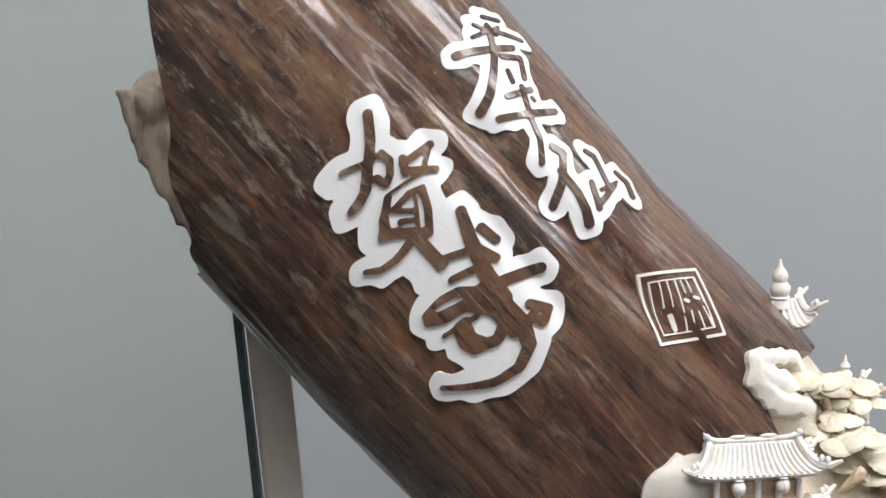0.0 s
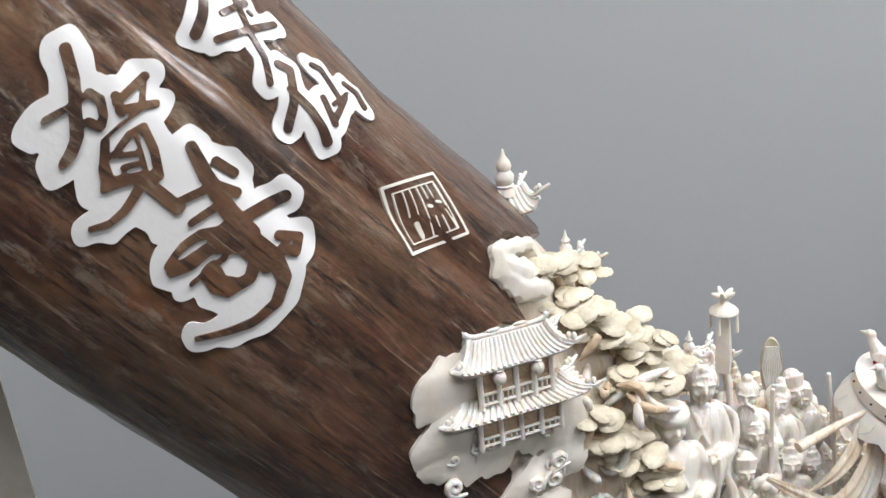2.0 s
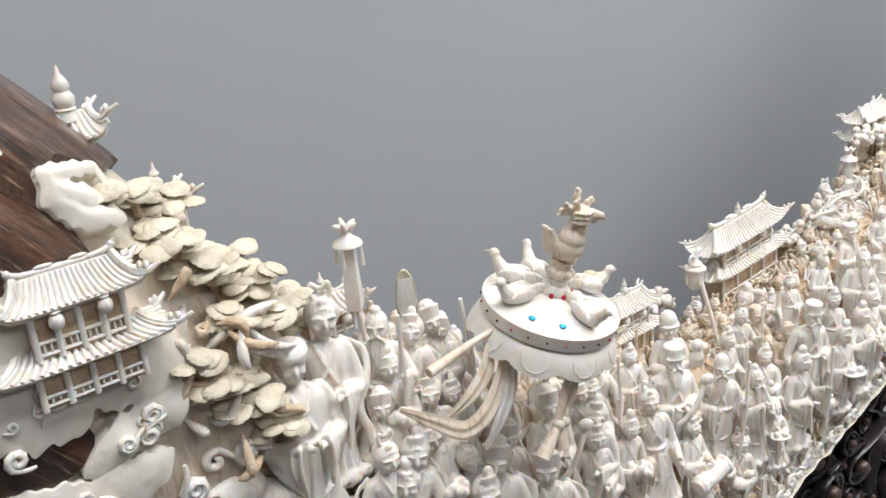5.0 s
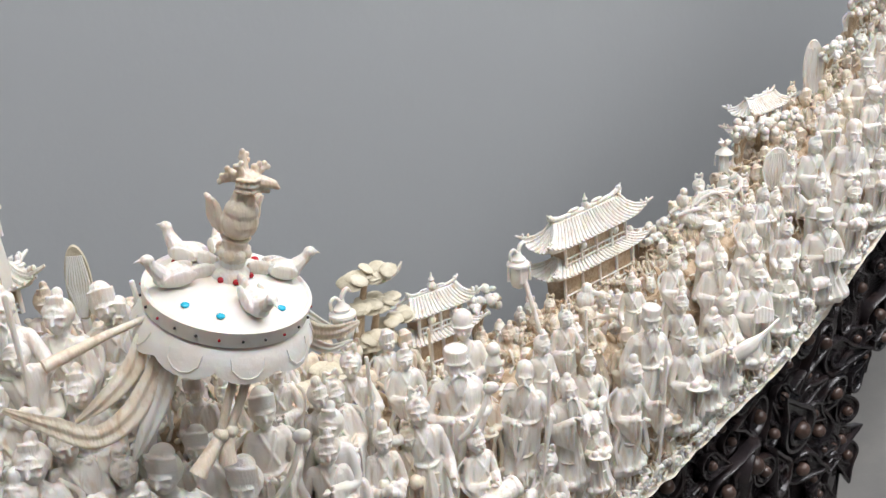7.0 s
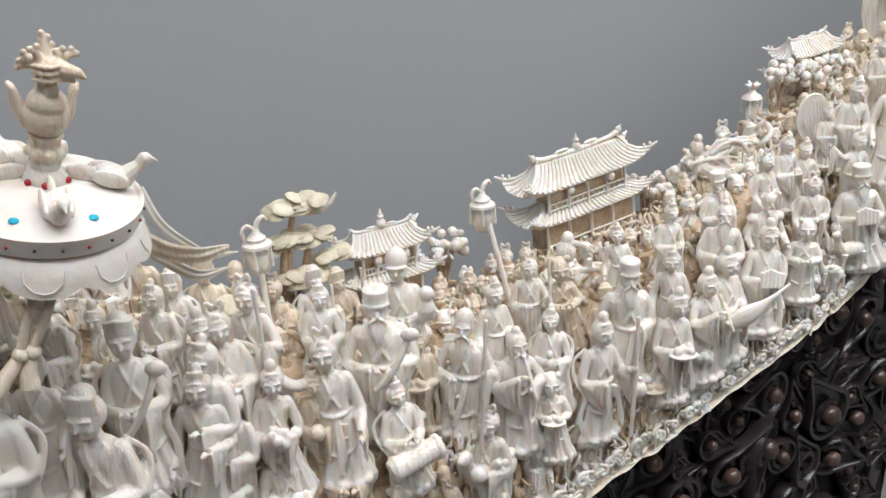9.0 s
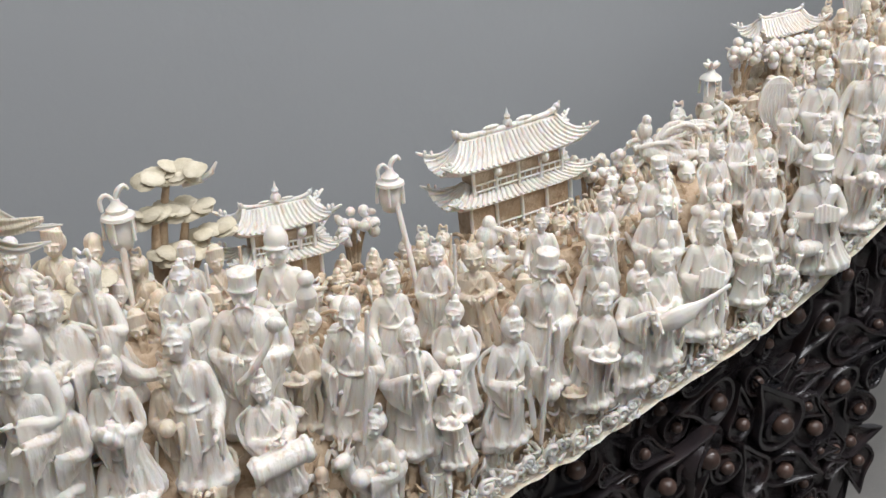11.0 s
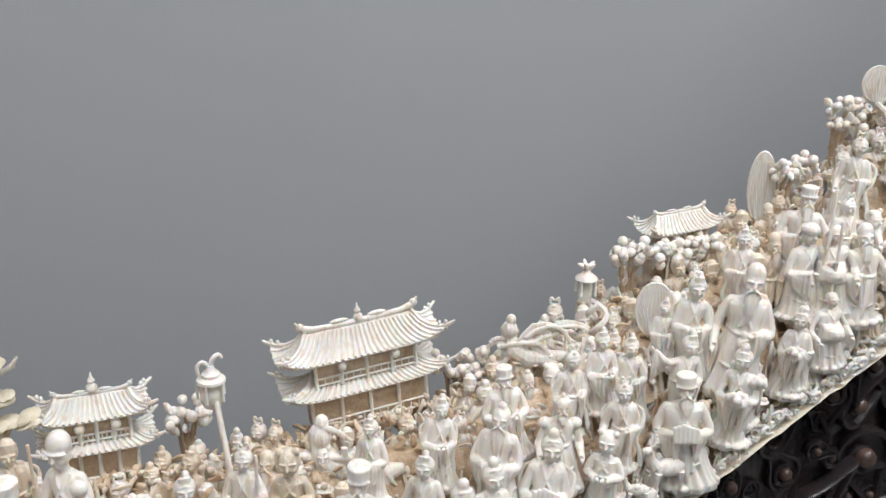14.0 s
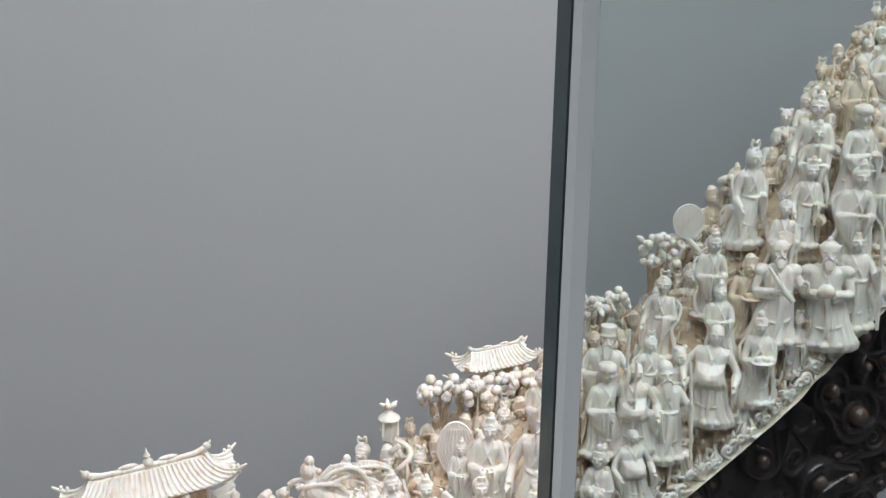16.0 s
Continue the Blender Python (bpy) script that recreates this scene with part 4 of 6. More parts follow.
figurine('lady', 'flower', 1.151, 0.496, 0.959, 0.088)
figurine('lady', 'none', 1.188, 0.555, 1.052, 0.074)
figurine('lady', 'none', 1.105, 0.541, 1.019, 0.058)
figurine('official', 'staff', 1.247, 0.554, 1.070, 0.086)
figurine('hatman', 'staff', 1.238, 0.535, 1.046, 0.085)
figurine('lady', 'none', 1.288, 0.537, 1.075, 0.071)
figurine('lady', 'none', 1.316, 0.561, 1.112, 0.079)
figurine('belly', 'none', 1.265, 0.527, 1.048, 0.081)
figurine('elder', 'staff', 1.296, 0.514, 1.038, 0.088)
figurine('belly', 'none', 1.256, 0.504, 1.007, 0.069)
figurine('lady', 'flower', 1.214, 0.501, 0.988, 0.078)
figurine('lady', 'flower', 1.165, 0.499, 0.971, 0.081)
figurine('belly', 'none', 1.341, 0.520, 1.065, 0.091)
figurine('lady', 'none', 1.371, 0.564, 1.146, 0.081)
figurine('lady', 'tray', 1.394, 0.513, 1.075, 0.085)
figurine('warrior', 'sword', 1.419, 0.532, 1.126, 0.098)
figurine('warrior', 'ball', 1.472, 0.519, 1.121, 0.101)
figurine('lady', 'none', 1.505, 0.542, 1.191, 0.097)
figurine('hatman', 'none', 1.528, 0.565, 1.241, 0.100)
figurine('lady', 'none', 1.491, 0.590, 1.248, 0.099)
figurine('lady', 'none', 1.423, 0.593, 1.207, 0.095)
figurine('lady', 'book', 1.438, 0.554, 1.176, 0.081)
figurine('lady', 'none', 1.467, 0.565, 1.208, 0.083)
figurine('lady', 'none', 1.368, 0.536, 1.113, 0.072)
figurine('lady', 'none', 1.219, 0.502, 0.993, 0.072)
figurine('lady', 'lantern', 1.507, 0.518, 1.131, 0.097)
figurine('lady', 'none', 1.540, 0.525, 1.072, 0.081)
figurine('lady', 'none', 0.339, 0.490, 1.088, 0.095)
figurine('curls', 'none', 0.380, 0.505, 1.086, 0.077)
figurine('lady', 'none', 0.366, 0.478, 1.056, 0.079)
figurine('lady', 'none', 0.354, 0.453, 1.013, 0.089)
figurine('curls', 'none', 0.412, 0.486, 1.037, 0.075)
figurine('curls', 'ruyi', 0.445, 0.471, 0.985, 0.105)
figurine('lady', 'none', 0.502, 0.485, 0.976, 0.098)
figurine('lady', 'none', 0.472, 0.499, 1.019, 0.076)
figurine('lady', 'flower', 0.318, 0.476, 1.083, 0.089)
figurine('lady', 'flower', 0.329, 0.455, 1.034, 0.094)
figurine('lady', 'none', 0.301, 0.446, 1.027, 0.105)
figurine('curls', 'none', 0.392, 0.462, 1.006, 0.085)
figurine('lady', 'none', 0.475, 0.463, 0.959, 0.096)
figurine('lady', 'flower', 0.521, 0.468, 0.947, 0.092)
figurine('hatman', 'none', 0.243, 0.452, 1.094, 0.118, turn=-10)
figurine('lady', 'none', 0.268, 0.466, 1.108, 0.116, turn=-20)
figurine('curls', 'none', 0.300, 0.464, 1.076, 0.081)
figurine('lady', 'none', 0.285, 0.446, 1.042, 0.096)
figurine('beard', 'staff', 0.319, 0.489, 1.103, 0.095)
figurine('curls', 'staff', 0.380, 0.505, 1.079, 0.093)
figurine('curls', 'none', 0.372, 0.449, 0.985, 0.112)
figurine('lady', 'none', 0.344, 0.470, 1.051, 0.094)
figurine('curls', 'none', 0.422, 0.447, 0.948, 0.119)
figurine('lady', 'none', 0.483, 0.470, 0.963, 0.105)
figurine('lady', 'flower', 0.296, 0.439, 1.014, 0.103)
figurine('lady', 'none', 0.349, 0.439, 0.976, 0.110)


def fill_ranks(seed, tries, k0, k1, gap, h0, h1, back, x0=0.31, x1=1.80):
    """Lesser figures that stand between and behind the others."""
    r = random.Random(seed)
    for step in range(tries):
        x = r.uniform(x0, x1)
        z = lerp(float(rim(x)), float(top(x)), r.uniform(k0, k1))
        if z < float(rim(x)) + 0.045 or any((px - x) ** 2 + (pz - z) ** 2 < gap * gap for px, pz in placed):
            continue
        h = r.uniform(h0, h1)
        figurine(r.choice(("lady", "lady", "curls", "beard", "elder", "boy", "lady")), r.choice(("none", "none", "flower", "ball", "tray", "none")), x, float(front(x, min(z, float(top(x))) - 0.4 * h)) + back, z - 0.8 * h, h, tan=r.random() < 0.45)


fill_ranks(11, 3500, 0.15, 1.0, 0.046, 0.090, 0.106, 0.012)
fill_ranks(12, 5000, 0.80, 1.12, 0.030, 0.072, 0.088, 0.004)
fill_ranks(13, 2500, 0.80, 1.16, 0.028, 0.080, 0.098, 0.0, 1.34, 1.84)
# ranks that stand along the crest, clear of the pavilions
crest_rng = random.Random(14)
HOUSES = [(0.868, 0.160, 0.578), (0.664, 0.080, 0.566), (1.187, 0.080, 0.616)]
for row, (back, up) in enumerate(((0.006, -0.004), (0.024, 0.004), (0.044, 0.012), (0.034, 0.034))):
    x = 0.33 + 0.007 * row
    while x < (0.62 if row == 3 else 1.84):
        y = float(front(x, float(top(x)))) + back + crest_rng.uniform(-0.004, 0.004)
        h = crest_rng.uniform(0.062, 0.084)
        if not any(abs(x - hx) < 0.5 * hw and y > hy for hx, hw, hy in HOUSES):
            figurine(crest_rng.choice(("lady", "lady", "curls", "beard", "lady", "boy", "elder", "curls")), crest_rng.choice(("none", "none", "flower", "ball", "tray", "staff")), x, y, float(top(x)) + up + crest_rng.uniform(-0.010, 0.008) - 0.95 * h, h, tan=crest_rng.random() < 0.5)
        x += crest_rng.uniform(0.019, 0.027)


# ---- carved wooden stand ----
stand = thing("carved_stand", "dark rosewood stand carved with cloud scrolls, cradling the tusk", "stand")
FOOT_X = [0.40, 0.62, 0.80, 1.00, 1.20, 1.255, 1.275, 1.32, 1.45, 1.60, 1.80, 1.95]
FOOT_Z = [0.46, 0.46, 0.46, 0.46, 0.46, 0.46, 0.775, 0.785, 0.84, 0.92, 1.06, 1.18]


def stand_foot(x):
    return float(np.interp(x, FOOT_X, FOOT_Z)) + 0.006 * math.sin(70 * x)


body = Shape()
rows = []
for x in np.linspace(0.42, 1.93, 190):
    lo, hi = stand_foot(x), float(rim(x)) - 0.006
    y = float(np.interp(x, FRONT_X, FRONT_Y)) + 0.020
    ring = []
    for k in np.linspace(0, 1, 16):
        z = lerp(lo, hi, k)
        ring.append((x, y + 0.007 * noise.noise((x * 28, z * 28, 0.3)) + 0.006 * math.sin(90 * x + 60 * z) * math.sin(70 * z - 20 * x), z))
    ring += [(x, y + 0.11, hi), (x, y + 0.12, lerp(lo, hi, 0.5)), (x, y + 0.11, lo)]
    rows.append(ring)
body.grid(rows)
part("body", body, STAND, stand, "dark wooden body of the stand")


def scroll_meshes(i):
    r = random.Random(40 + i)
    pad, edge = Shape(), Shape()
    n, tail = 22, r.uniform(0.9, 1.7)
    out = []
    for j in range(n):
        a = 2 * math.pi * j / n
        k = max(0.0, math.cos(a)) ** 5
        out.append(Vector(((1 + tail * k) * math.cos(a), 0, math.sin(a) * (1 - 0.5 * k) + 0.55 * tail * k)))
    rings = [[Vector((p.x * f, y, p.z * f)) for p in out] for f, y in ((1.0, 0.5), (1.06, 0.05), (1.0, -0.12), (0.86, -0.10), (0.78, 0.10), (0.5, 0.16), (0.1, 0.14))]
    pad.grid(rings)
    edge.tube(scroll_path(0.62, r.uniform(1.0, 1.5), 16, 0.9), [0.05 + 0.006 * q for q in range(19)], 6)
    return pad.mesh("cloud_scroll", STAND), edge.mesh("scroll_ridge", STAND)


scroll_kinds = [scroll_meshes(i) for i in range(5)]
stud_mesh = Shape().ball((0, -0.12, 0), (0.36, 0.36, 0.36), 14, 9).mesh("stud", STUD)
srng = random.Random(21)
spots = []
for step in range(9000):
    x = srng.uniform(0.60, 1.90)
    lo, hi = stand_foot(x), float(rim(x)) - 0.012
    z = srng.uniform(max(lo, hi - 0.34), hi)
    size = srng.choice((0.011, 0.015, 0.019, 0.024, 0.030))
    if z + size * 0.7 > hi or len(spots) >= 250 or any((x - a) ** 2 + (z - b) ** 2 < (0.85 * (size + c)) ** 2 for a, b, c in spots):
        continue
    spots.append((x, z, size))
    y = float(np.interp(x, FRONT_X, FRONT_Y)) + 0.020 - size * 0.2 - srng.uniform(0, 0.010)
    pad, edge = scroll_kinds[srng.randrange(5)]
    m = pose(x, y, z, srng.uniform(-14, 14), srng.uniform(-180, 180), srng.uniform(-14, 14)) @ Matrix.Scale(size, 4)
    ob = new("cloud_scroll", pad)
    ob.parent, ob.matrix_world = stand, m
    ridge = new("scroll_ridge", edge)
    ridge.parent = ob
    if srng.random() < 0.75:
        ball = new("stud", stud_mesh)
        ball.parent = ob


# ---- pavilions ----
def roof_point(w, d, h, tip, s, t, v):
    """s along the ridge from -1 to 1, t across from -1 to 1 at fall v (0 ridge, 1 eave)."""
    half, deep = lerp(0.34, 0.5, v ** 1.3) * w, lerp(0.04, 0.5, v) * d
    z = h * (1 - v) ** 1.55 + tip * v ** 2 * abs(s) ** 7 * abs(t) ** 4
    return Vector((s * half * (1 + 0.05 * v * abs(s) ** 8), t * deep, z))


def roof_shape(w, d, h, tip):
    sh, rows = Shape(), []
    side = [-1, -0.9, -0.75, -0.5, -0.25, 0, 0.25, 0.5, 0.75, 0.9, 1]
    loop = [(s, -1) for s in side] + [(1, t) for t in (-0.6, -0.2, 0.2, 0.6)] + [(s, 1) for s in reversed(side)] + [(-1, t) for t in (0.6, 0.2, -0.2, -0.6)]
    rows.append([roof_point(w, d, h, tip, s * 0.9, t * 0.8, 1) - Vector((0, 0, 0.05 * h + 0.0018)) for s, t in loop])
    for v in (1, 0.85, 0.7, 0.5, 0.3, 0.12, 0.0):
        rows.append([roof_point(w, d, h, tip, s, t, v) for s, t in loop])
    return sh.grid(rows)


def add_roof(parent, name, w, d, h, tip, z, count, mat, finial=True, ridge=True):
    roof = part(name, roof_shape(w, d, h, tip), mat, parent)
    roof.location = (0, 0, z)
    for side in (-1, 1):
        for i in range(count):
            s = lerp(-0.95, 0.95, i / (count - 1))
            rib = Shape()
            rib.tube([roof_point(w, d, h, tip, s, side, v) + Vector((0, 0, 0.0006)) for v in (0.06, 0.3, 0.55, 0.8, 1.0)], w / count * 0.29, 6)
            part("tile_rib", rib, mat, roof)
    for side in (-1, 1):
        for i in range(6):
            rib = Shape()
            rib.tube([roof_point(w, d, h, tip, side, lerp(-0.85, 0.85, i / 5), v) + Vector((side * 0.0004, 0, 0.0005)) for v in (0.06, 0.3, 0.55, 0.8, 1.0)], w / count * 0.29, 6)
            part("tile_rib", rib, mat, roof)
    if ridge:
        r, g = Shape(), max(0.45, min(1.0, w / 0.115))
        r.tube([(x * w * 0.35, 0, h + g * (0.0015 + 0.0035 * abs(x) ** 5)) for x in (-1, -0.8, -0.4, 0, 0.4, 0.8, 1)], [g * q for q in (0.0030, 0.0025, 0.0025, 0.0029, 0.0025, 0.0025, 0.0030)], 8, 0.8)
        for k in (-1, 1):
            r.ball((k * w * 0.36, 0, h + g * 0.0065), (g * 0.0035, g * 0.0024, g * 0.0035), 8, 6)
            r.tube([(k * w * 0.33, 0, h + g * 0.002), (k * w * 0.365, 0, h + g * 0.006), (k * w * 0.385, 0, h + g * 0.011)], [g * 0.0024, g * 0.002, g * 0.0008], 6)
            r.ball((k * w * 0.12, 0, h + g * 0.005), (g * 0.008, g * 0.002, g * 0.002), 8, 5)
        part("ridge", r, mat, roof)
    for sx in (-1, 1):
        for sy in (-1, 1):
            hip = Shape()
            hip.tube([roof_point(w, d, h, tip, sx, sy, v) + Vector((0, 0, 0.001)) for v in (0.0, 0.3, 0.6, 0.85, 1.0)] + [roof_point(w, d, h, tip, sx, sy, 1.0) + Vector((sx * 0.005, sy * 0.002, 0.004))], [0.002, 0.0019, 0.0018, 0.0018, 0.0017, 0.0009], 6)
            for v in (0.8, 0.95):
                hip.ball(roof_point(w, d, h, tip, sx, sy, v) + Vector((0, 0, 0.0035)), (0.0016, 0.0014, 0.0024), 6, 5)
            part("hip_ridge", hip, mat, roof)
    if finial:
        f = Shape()
        f.robe([(h + 0.003, 0.0036, 0.0036, 0, 0), (h + 0.006, 0.0040, 0.0040, 0, 0), (h + 0.0085, 0.0018, 0.0018, 0, 0), (h + 0.0105, 0.0028, 0.0028, 0, 0), (h + 0.013, 0.0012, 0.0012, 0, 0), (h + 0.017, 0.0004, 0.0004, 0, 0)], 10, 4, 0)
        part("finial", f, mat, roof)
    return roof


def add_storey(parent, w, d, z0, z1, mat, posts=5):
    part("wall", Shape().box((0, 0, (z0 + z1) / 2), (w * 0.9, d * 0.86, z1 - z0)), IVORY_DEEP, parent, "recessed tan wall", False)
    for i in range(posts):
        x = lerp(-0.47, 0.47, i / (posts - 1)) * w
        part("post", Shape().tube([(x, -d * 0.47, z0), (x, -d * 0.47, z1)], 0.0016, 8), mat, parent)
    for z in (lerp(z0, z1, 0.12), lerp(z0, z1, 0.35), z1 - 0.001):
        part("rail", Shape().tube([(-w * 0.48, -d * 0.48, z), (w * 0.48, -d * 0.48, z)], 0.0009, 6), mat, parent)
    for i in range(posts * 3):
        x = lerp(-0.46, 0.46, i / (posts * 3 - 1)) * w
        part("baluster", Shape().tube([(x, -d * 0.48, lerp(z0, z1, 0.1)), (x, -d * 0.48, lerp(z0, z1, 0.36))], 0.0006, 5), mat, parent)


def hanging_lamp(parent, x, y, z, r, mat):
    s = Shape().ball((x, y, z), (r, r, r * 1.15), 10, 8)
    s.robe([(z + r * 1.0, r * 0.6, r * 0.6, x, y), (z + r * 1.25, r * 0.8, r * 0.8, x, y), (z + r * 1.7, r * 0.2, r * 0.2, x, y)], 8, 4, 0)
    part("round_lamp", s, mat, parent)


def pavilion(label, x, y, z, w, d, h, tip, ribs, turn=0, lean=0, lower=True, drop=0.030, finial=True, skirting=0.034, spread=1.08):
    p = thing("pavilion", label, "pavilion", "carved pavilions on the tusk", at=pose(x, y, z, 0, lean, turn))
    add_roof(p, "roof", w, d, h, tip, 0, ribs, IVORY, finial)
    add_storey(p, w * 0.68, d * 0.66, -drop + h * 0.3, 0.001, IVORY)
    hanging_lamp(p, -w * 0.16, -d * 0.40, -0.006, 0.0036, IVORY)
    hanging_lamp(p, w * 0.18, -d * 0.40, -0.006, 0.0036, IVORY)
    if lower:
        add_roof(p, "lower_roof", w * spread, d * 1.15, h * 0.62, tip * 0.9, -drop, ribs, IVORY, False, False)
        add_storey(p, w * 0.78, d * 0.8, -drop - skirting, -drop, IVORY)
    return p


pavilion("large two-storey ivory pavilion with a ribbed tile roof", 0.865, 0.604, 1.052, 0.129, 0.038, 0.020, 0.009, 25, lean=-5, drop=0.029, spread=0.98)
pavilion("small two-storey ivory pavilion with upturned eaves", 0.664, 0.588, 1.042, 0.070, 0.032, 0.013, 0.006, 17, drop=0.024)
pavilion("small single ivory pavilion among fruit trees", 1.187, 0.640, 1.104, 0.074, 0.034, 0.014, 0.007, 16, lean=-4, drop=0.022, finial=False)
pavilion("two-storey ivory pavilion set into clouds beside the bark", 0.1375, 0.436, 1.289, 0.062, 0.024, 0.013, 0.003, 20, drop=0.027, finial=False, skirting=0.018, spread=1.28)
pavilion("tiny ivory pavilion half hidden in pine foliage", 0.216, 0.520, 1.288, 0.030, 0.024, 0.008, 0.006, 9, lower=False, drop=0.016)
pavilion("tiny ivory pavilion behind the staff bearers", 0.322, 0.548, 1.178, 0.052, 0.03, 0.010, 0.006, 11, lower=False, drop=0.02)

spire = thing("pagoda_top", "ivory pagoda roof with a ringed spire above the bark", "pagoda", at=pose(0.176, 0.512, 1.338))
add_roof(spire, "roof", 0.030, 0.026, 0.012, 0.010, 0, 9, IVORY_WHITE, False, False)
part("spire", Shape().robe([(0.008, 0.006, 0.006, 0, 0), (0.013, 0.0046, 0.0046, 0, 0), (0.0138, 0.0054, 0.0054, 0, 0), (0.0146, 0.0044, 0.0044, 0, 0), (0.0165, 0.0052, 0.0052, 0, 0), (0.0195, 0.0056, 0.0056, 0, 0), (0.0225, 0.0036, 0.0036, 0, 0), (0.025, 0.0045, 0.0045, 0, 0), (0.028, 0.0036, 0.0036, 0, 0), (0.031, 0.0014, 0.0014, 0, 0), (0.035, 0.0006, 0.0006, 0, 0)], 18, 4, 0), IVORY_WHITE, spire)
part("column", Shape().tube([(0, 0, -0.04), (0, 0, 0.002)], 0.010, 10), IVORY_WHITE, spire)

# ---- clouds where the bark has been cut away ----
CLOUDS = [
    ("cloud_plate", [((169, 128), (196, 422), 10.5, 11.0), ((190, 30), (243, 326), 10.0, 12.0), ((196, -30), (222, 86), 6.5, 7.0), ((250, 62), (261, 224), 7.3, 8.8)], 0.0055),
    ("cloud_plate", [((231, -202), (274, 38), 6.0, 7.3), ((232, -260), (267, -140), 6.1, 8.0)], 0.006),
    ("cloud_plate", [((153, 745), (162, 672), (179, 695), (190, 790), 4.0, 4.6), ((155, 770), (163, 860), (172, 950), 4.0, 3.0), ((160, 720), (174, 770), 5.0, 5.5), ((172, 950), (186, 930), 2.6, 2.2)], 0.007),
]
for name, strokes, lift in CLOUDS:
    us = [p[0] for s in strokes for p in s[:-2]]
    vs = [p[1] * 1e-3 * ROUND for s in strokes for p in s[:-2]]
    uu, vv = np.meshgrid(np.arange(min(us) - 20, max(us) + 20, 0.8), np.arange(min(vs) - 20, max(vs) + 20, 0.8), indexing="ij")
    wave = 1.3 * np.sin(uu * 0.33 + 1) * np.sin(vv * 0.3) + 0.6 * np.sin(uu * 0.7 + vv * 0.5)
    part(name, raised_region(stroke_field(strokes, uu, vv) - wave, uu, vv, 0.8, lift * 0.45, -0.008, lift * 0.35), CREAM, tusk, "smooth ivory cloud plate over the bark")
crng = random.Random(8)
for i in range(26):
    strokes = CLOUDS[crng.choice((0, 0, 0, 1, 1))]
    s = crng.choice(strokes[1])
    k = crng.random()
    u = (lerp(s[0][0], s[1][0], k) + crng.uniform(-8, 8)) * 1e-3
    a = lerp(s[0][1], s[1][1], k) * 1e-3 + crng.uniform(-0.06, 0.06)
    c = bark(u, a, strokes[2] * 0.85)
    ob = new("cloud_curl", curl_kinds[i % 4])
    ob.parent, ob.matrix_world = tusk, pose(*[float(q) for q in c], crng.uniform(-10, 10), crng.uniform(-180, 180), crng.choice((0, 180))) @ Matrix.Scale(crng.uniform(0.3, 0.75), 4)

for i in range(16):
    c = bark(crng.uniform(0.245, 0.33), crng.uniform(-0.30, 0.30), -0.004)
    ob = new("cloud_curl", curl_kinds[i % 4])
    ob.parent, ob.matrix_world = tusk, pose(*[float(q) for q in c], crng.uniform(-10, 10), crng.uniform(-180, 180), crng.choice((0, 180))) @ Matrix.Scale(crng.uniform(0.5, 1.0), 4)


# ---- pines and fruit trees ----
def pad_mesh(i):
    """A flat fan of needles: a ribbed, slightly domed disc with a scalloped edge."""
    r = random.Random(70 + i)
    sh, n = Shape(), 26
    rows = []
    for f, z in ((0.2, -0.18), (0.9, -0.10), (1.0, 0.0), (0.92, 0.10), (0.6, 0.20), (0.3, 0.26), (0.05, 0.27)):
        rows.append([Vector((f * math.cos(b) * (1 + 0.08 * math.sin(3 * b + i)), f * 0.8 * math.sin(b), z + 0.035 * f * (1 if j % 2 else -1))) for j, b in enumerate(np.linspace(0, 2 * math.pi, n, endpoint=False))])
    return sh.grid(rows).mesh("needle_pad", IVORY_LEAF)


pad_kinds = [pad_mesh(i) for i in range(4)]
prng = random.Random(31)


def pine(label, base, limbs):
    """A gnarled trunk from base, a limb to each pad cluster (x, y, z, radius, number)."""
    t = thing("pine_tree", label, "tree", "carved pine trees")
    b = Vector(base)
    trunk = Shape()
    for x, y, z, r, n in limbs:
        e = Vector((x, y, z))
        mid = lerp(b, e, 0.5) + Vector((prng.uniform(-0.008, 0.008), 0.004, prng.uniform(-0.006, 0.006)))
        trunk.tube(arc_path(b, mid, e, 8), [0.0055, 0.005, 0.0046, 0.004, 0.0036, 0.003, 0.0026, 0.002], 8)
        for i in range(int(2.4 * n)):
            q = e + Vector((prng.uniform(-r, r), prng.uniform(-0.5 * r, 0.5 * r), prng.uniform(-0.3 * r, 0.35 * r)))
            ob = new("needle_pad", pad_kinds[prng.randrange(4)])
            ob.parent = t
            ob.matrix_world = pose(*q, prng.uniform(5, 34), prng.uniform(-18, 18), prng.uniform(-40, 40)) @ Matrix.Scale(prng.uniform(0.0058, 0.0094), 4)
    part("trunk", trunk, IVORY_DEEP, t, "gnarled tan trunk")
    return t


pine("ivory pine with flat layered needle pads and a bare twig", (0.578, 0.57, 1.00), [(0.590, 0.57, 1.097, 0.016, 7), (0.578, 0.565, 1.072, 0.012, 5), (0.598, 0.57, 1.070, 0.013, 5), (0.612, 0.568, 1.053, 0.012, 5), (0.588, 0.566, 1.045, 0.014, 6)])
solid("twig", Shape().tube([(0.598, 0.57, 1.088), (0.610, 0.568, 1.090), (0.617, 0.566, 1.095), (0.621, 0.566, 1.101)], [0.002, 0.0022, 0.0018, 0.0008], 7).tube([(0.614, 0.567, 1.092), (0.619, 0.567, 1.094)], [0.0015, 0.0007], 6), IVORY, "pale bare pine twig rising past the needle pads", "twig")
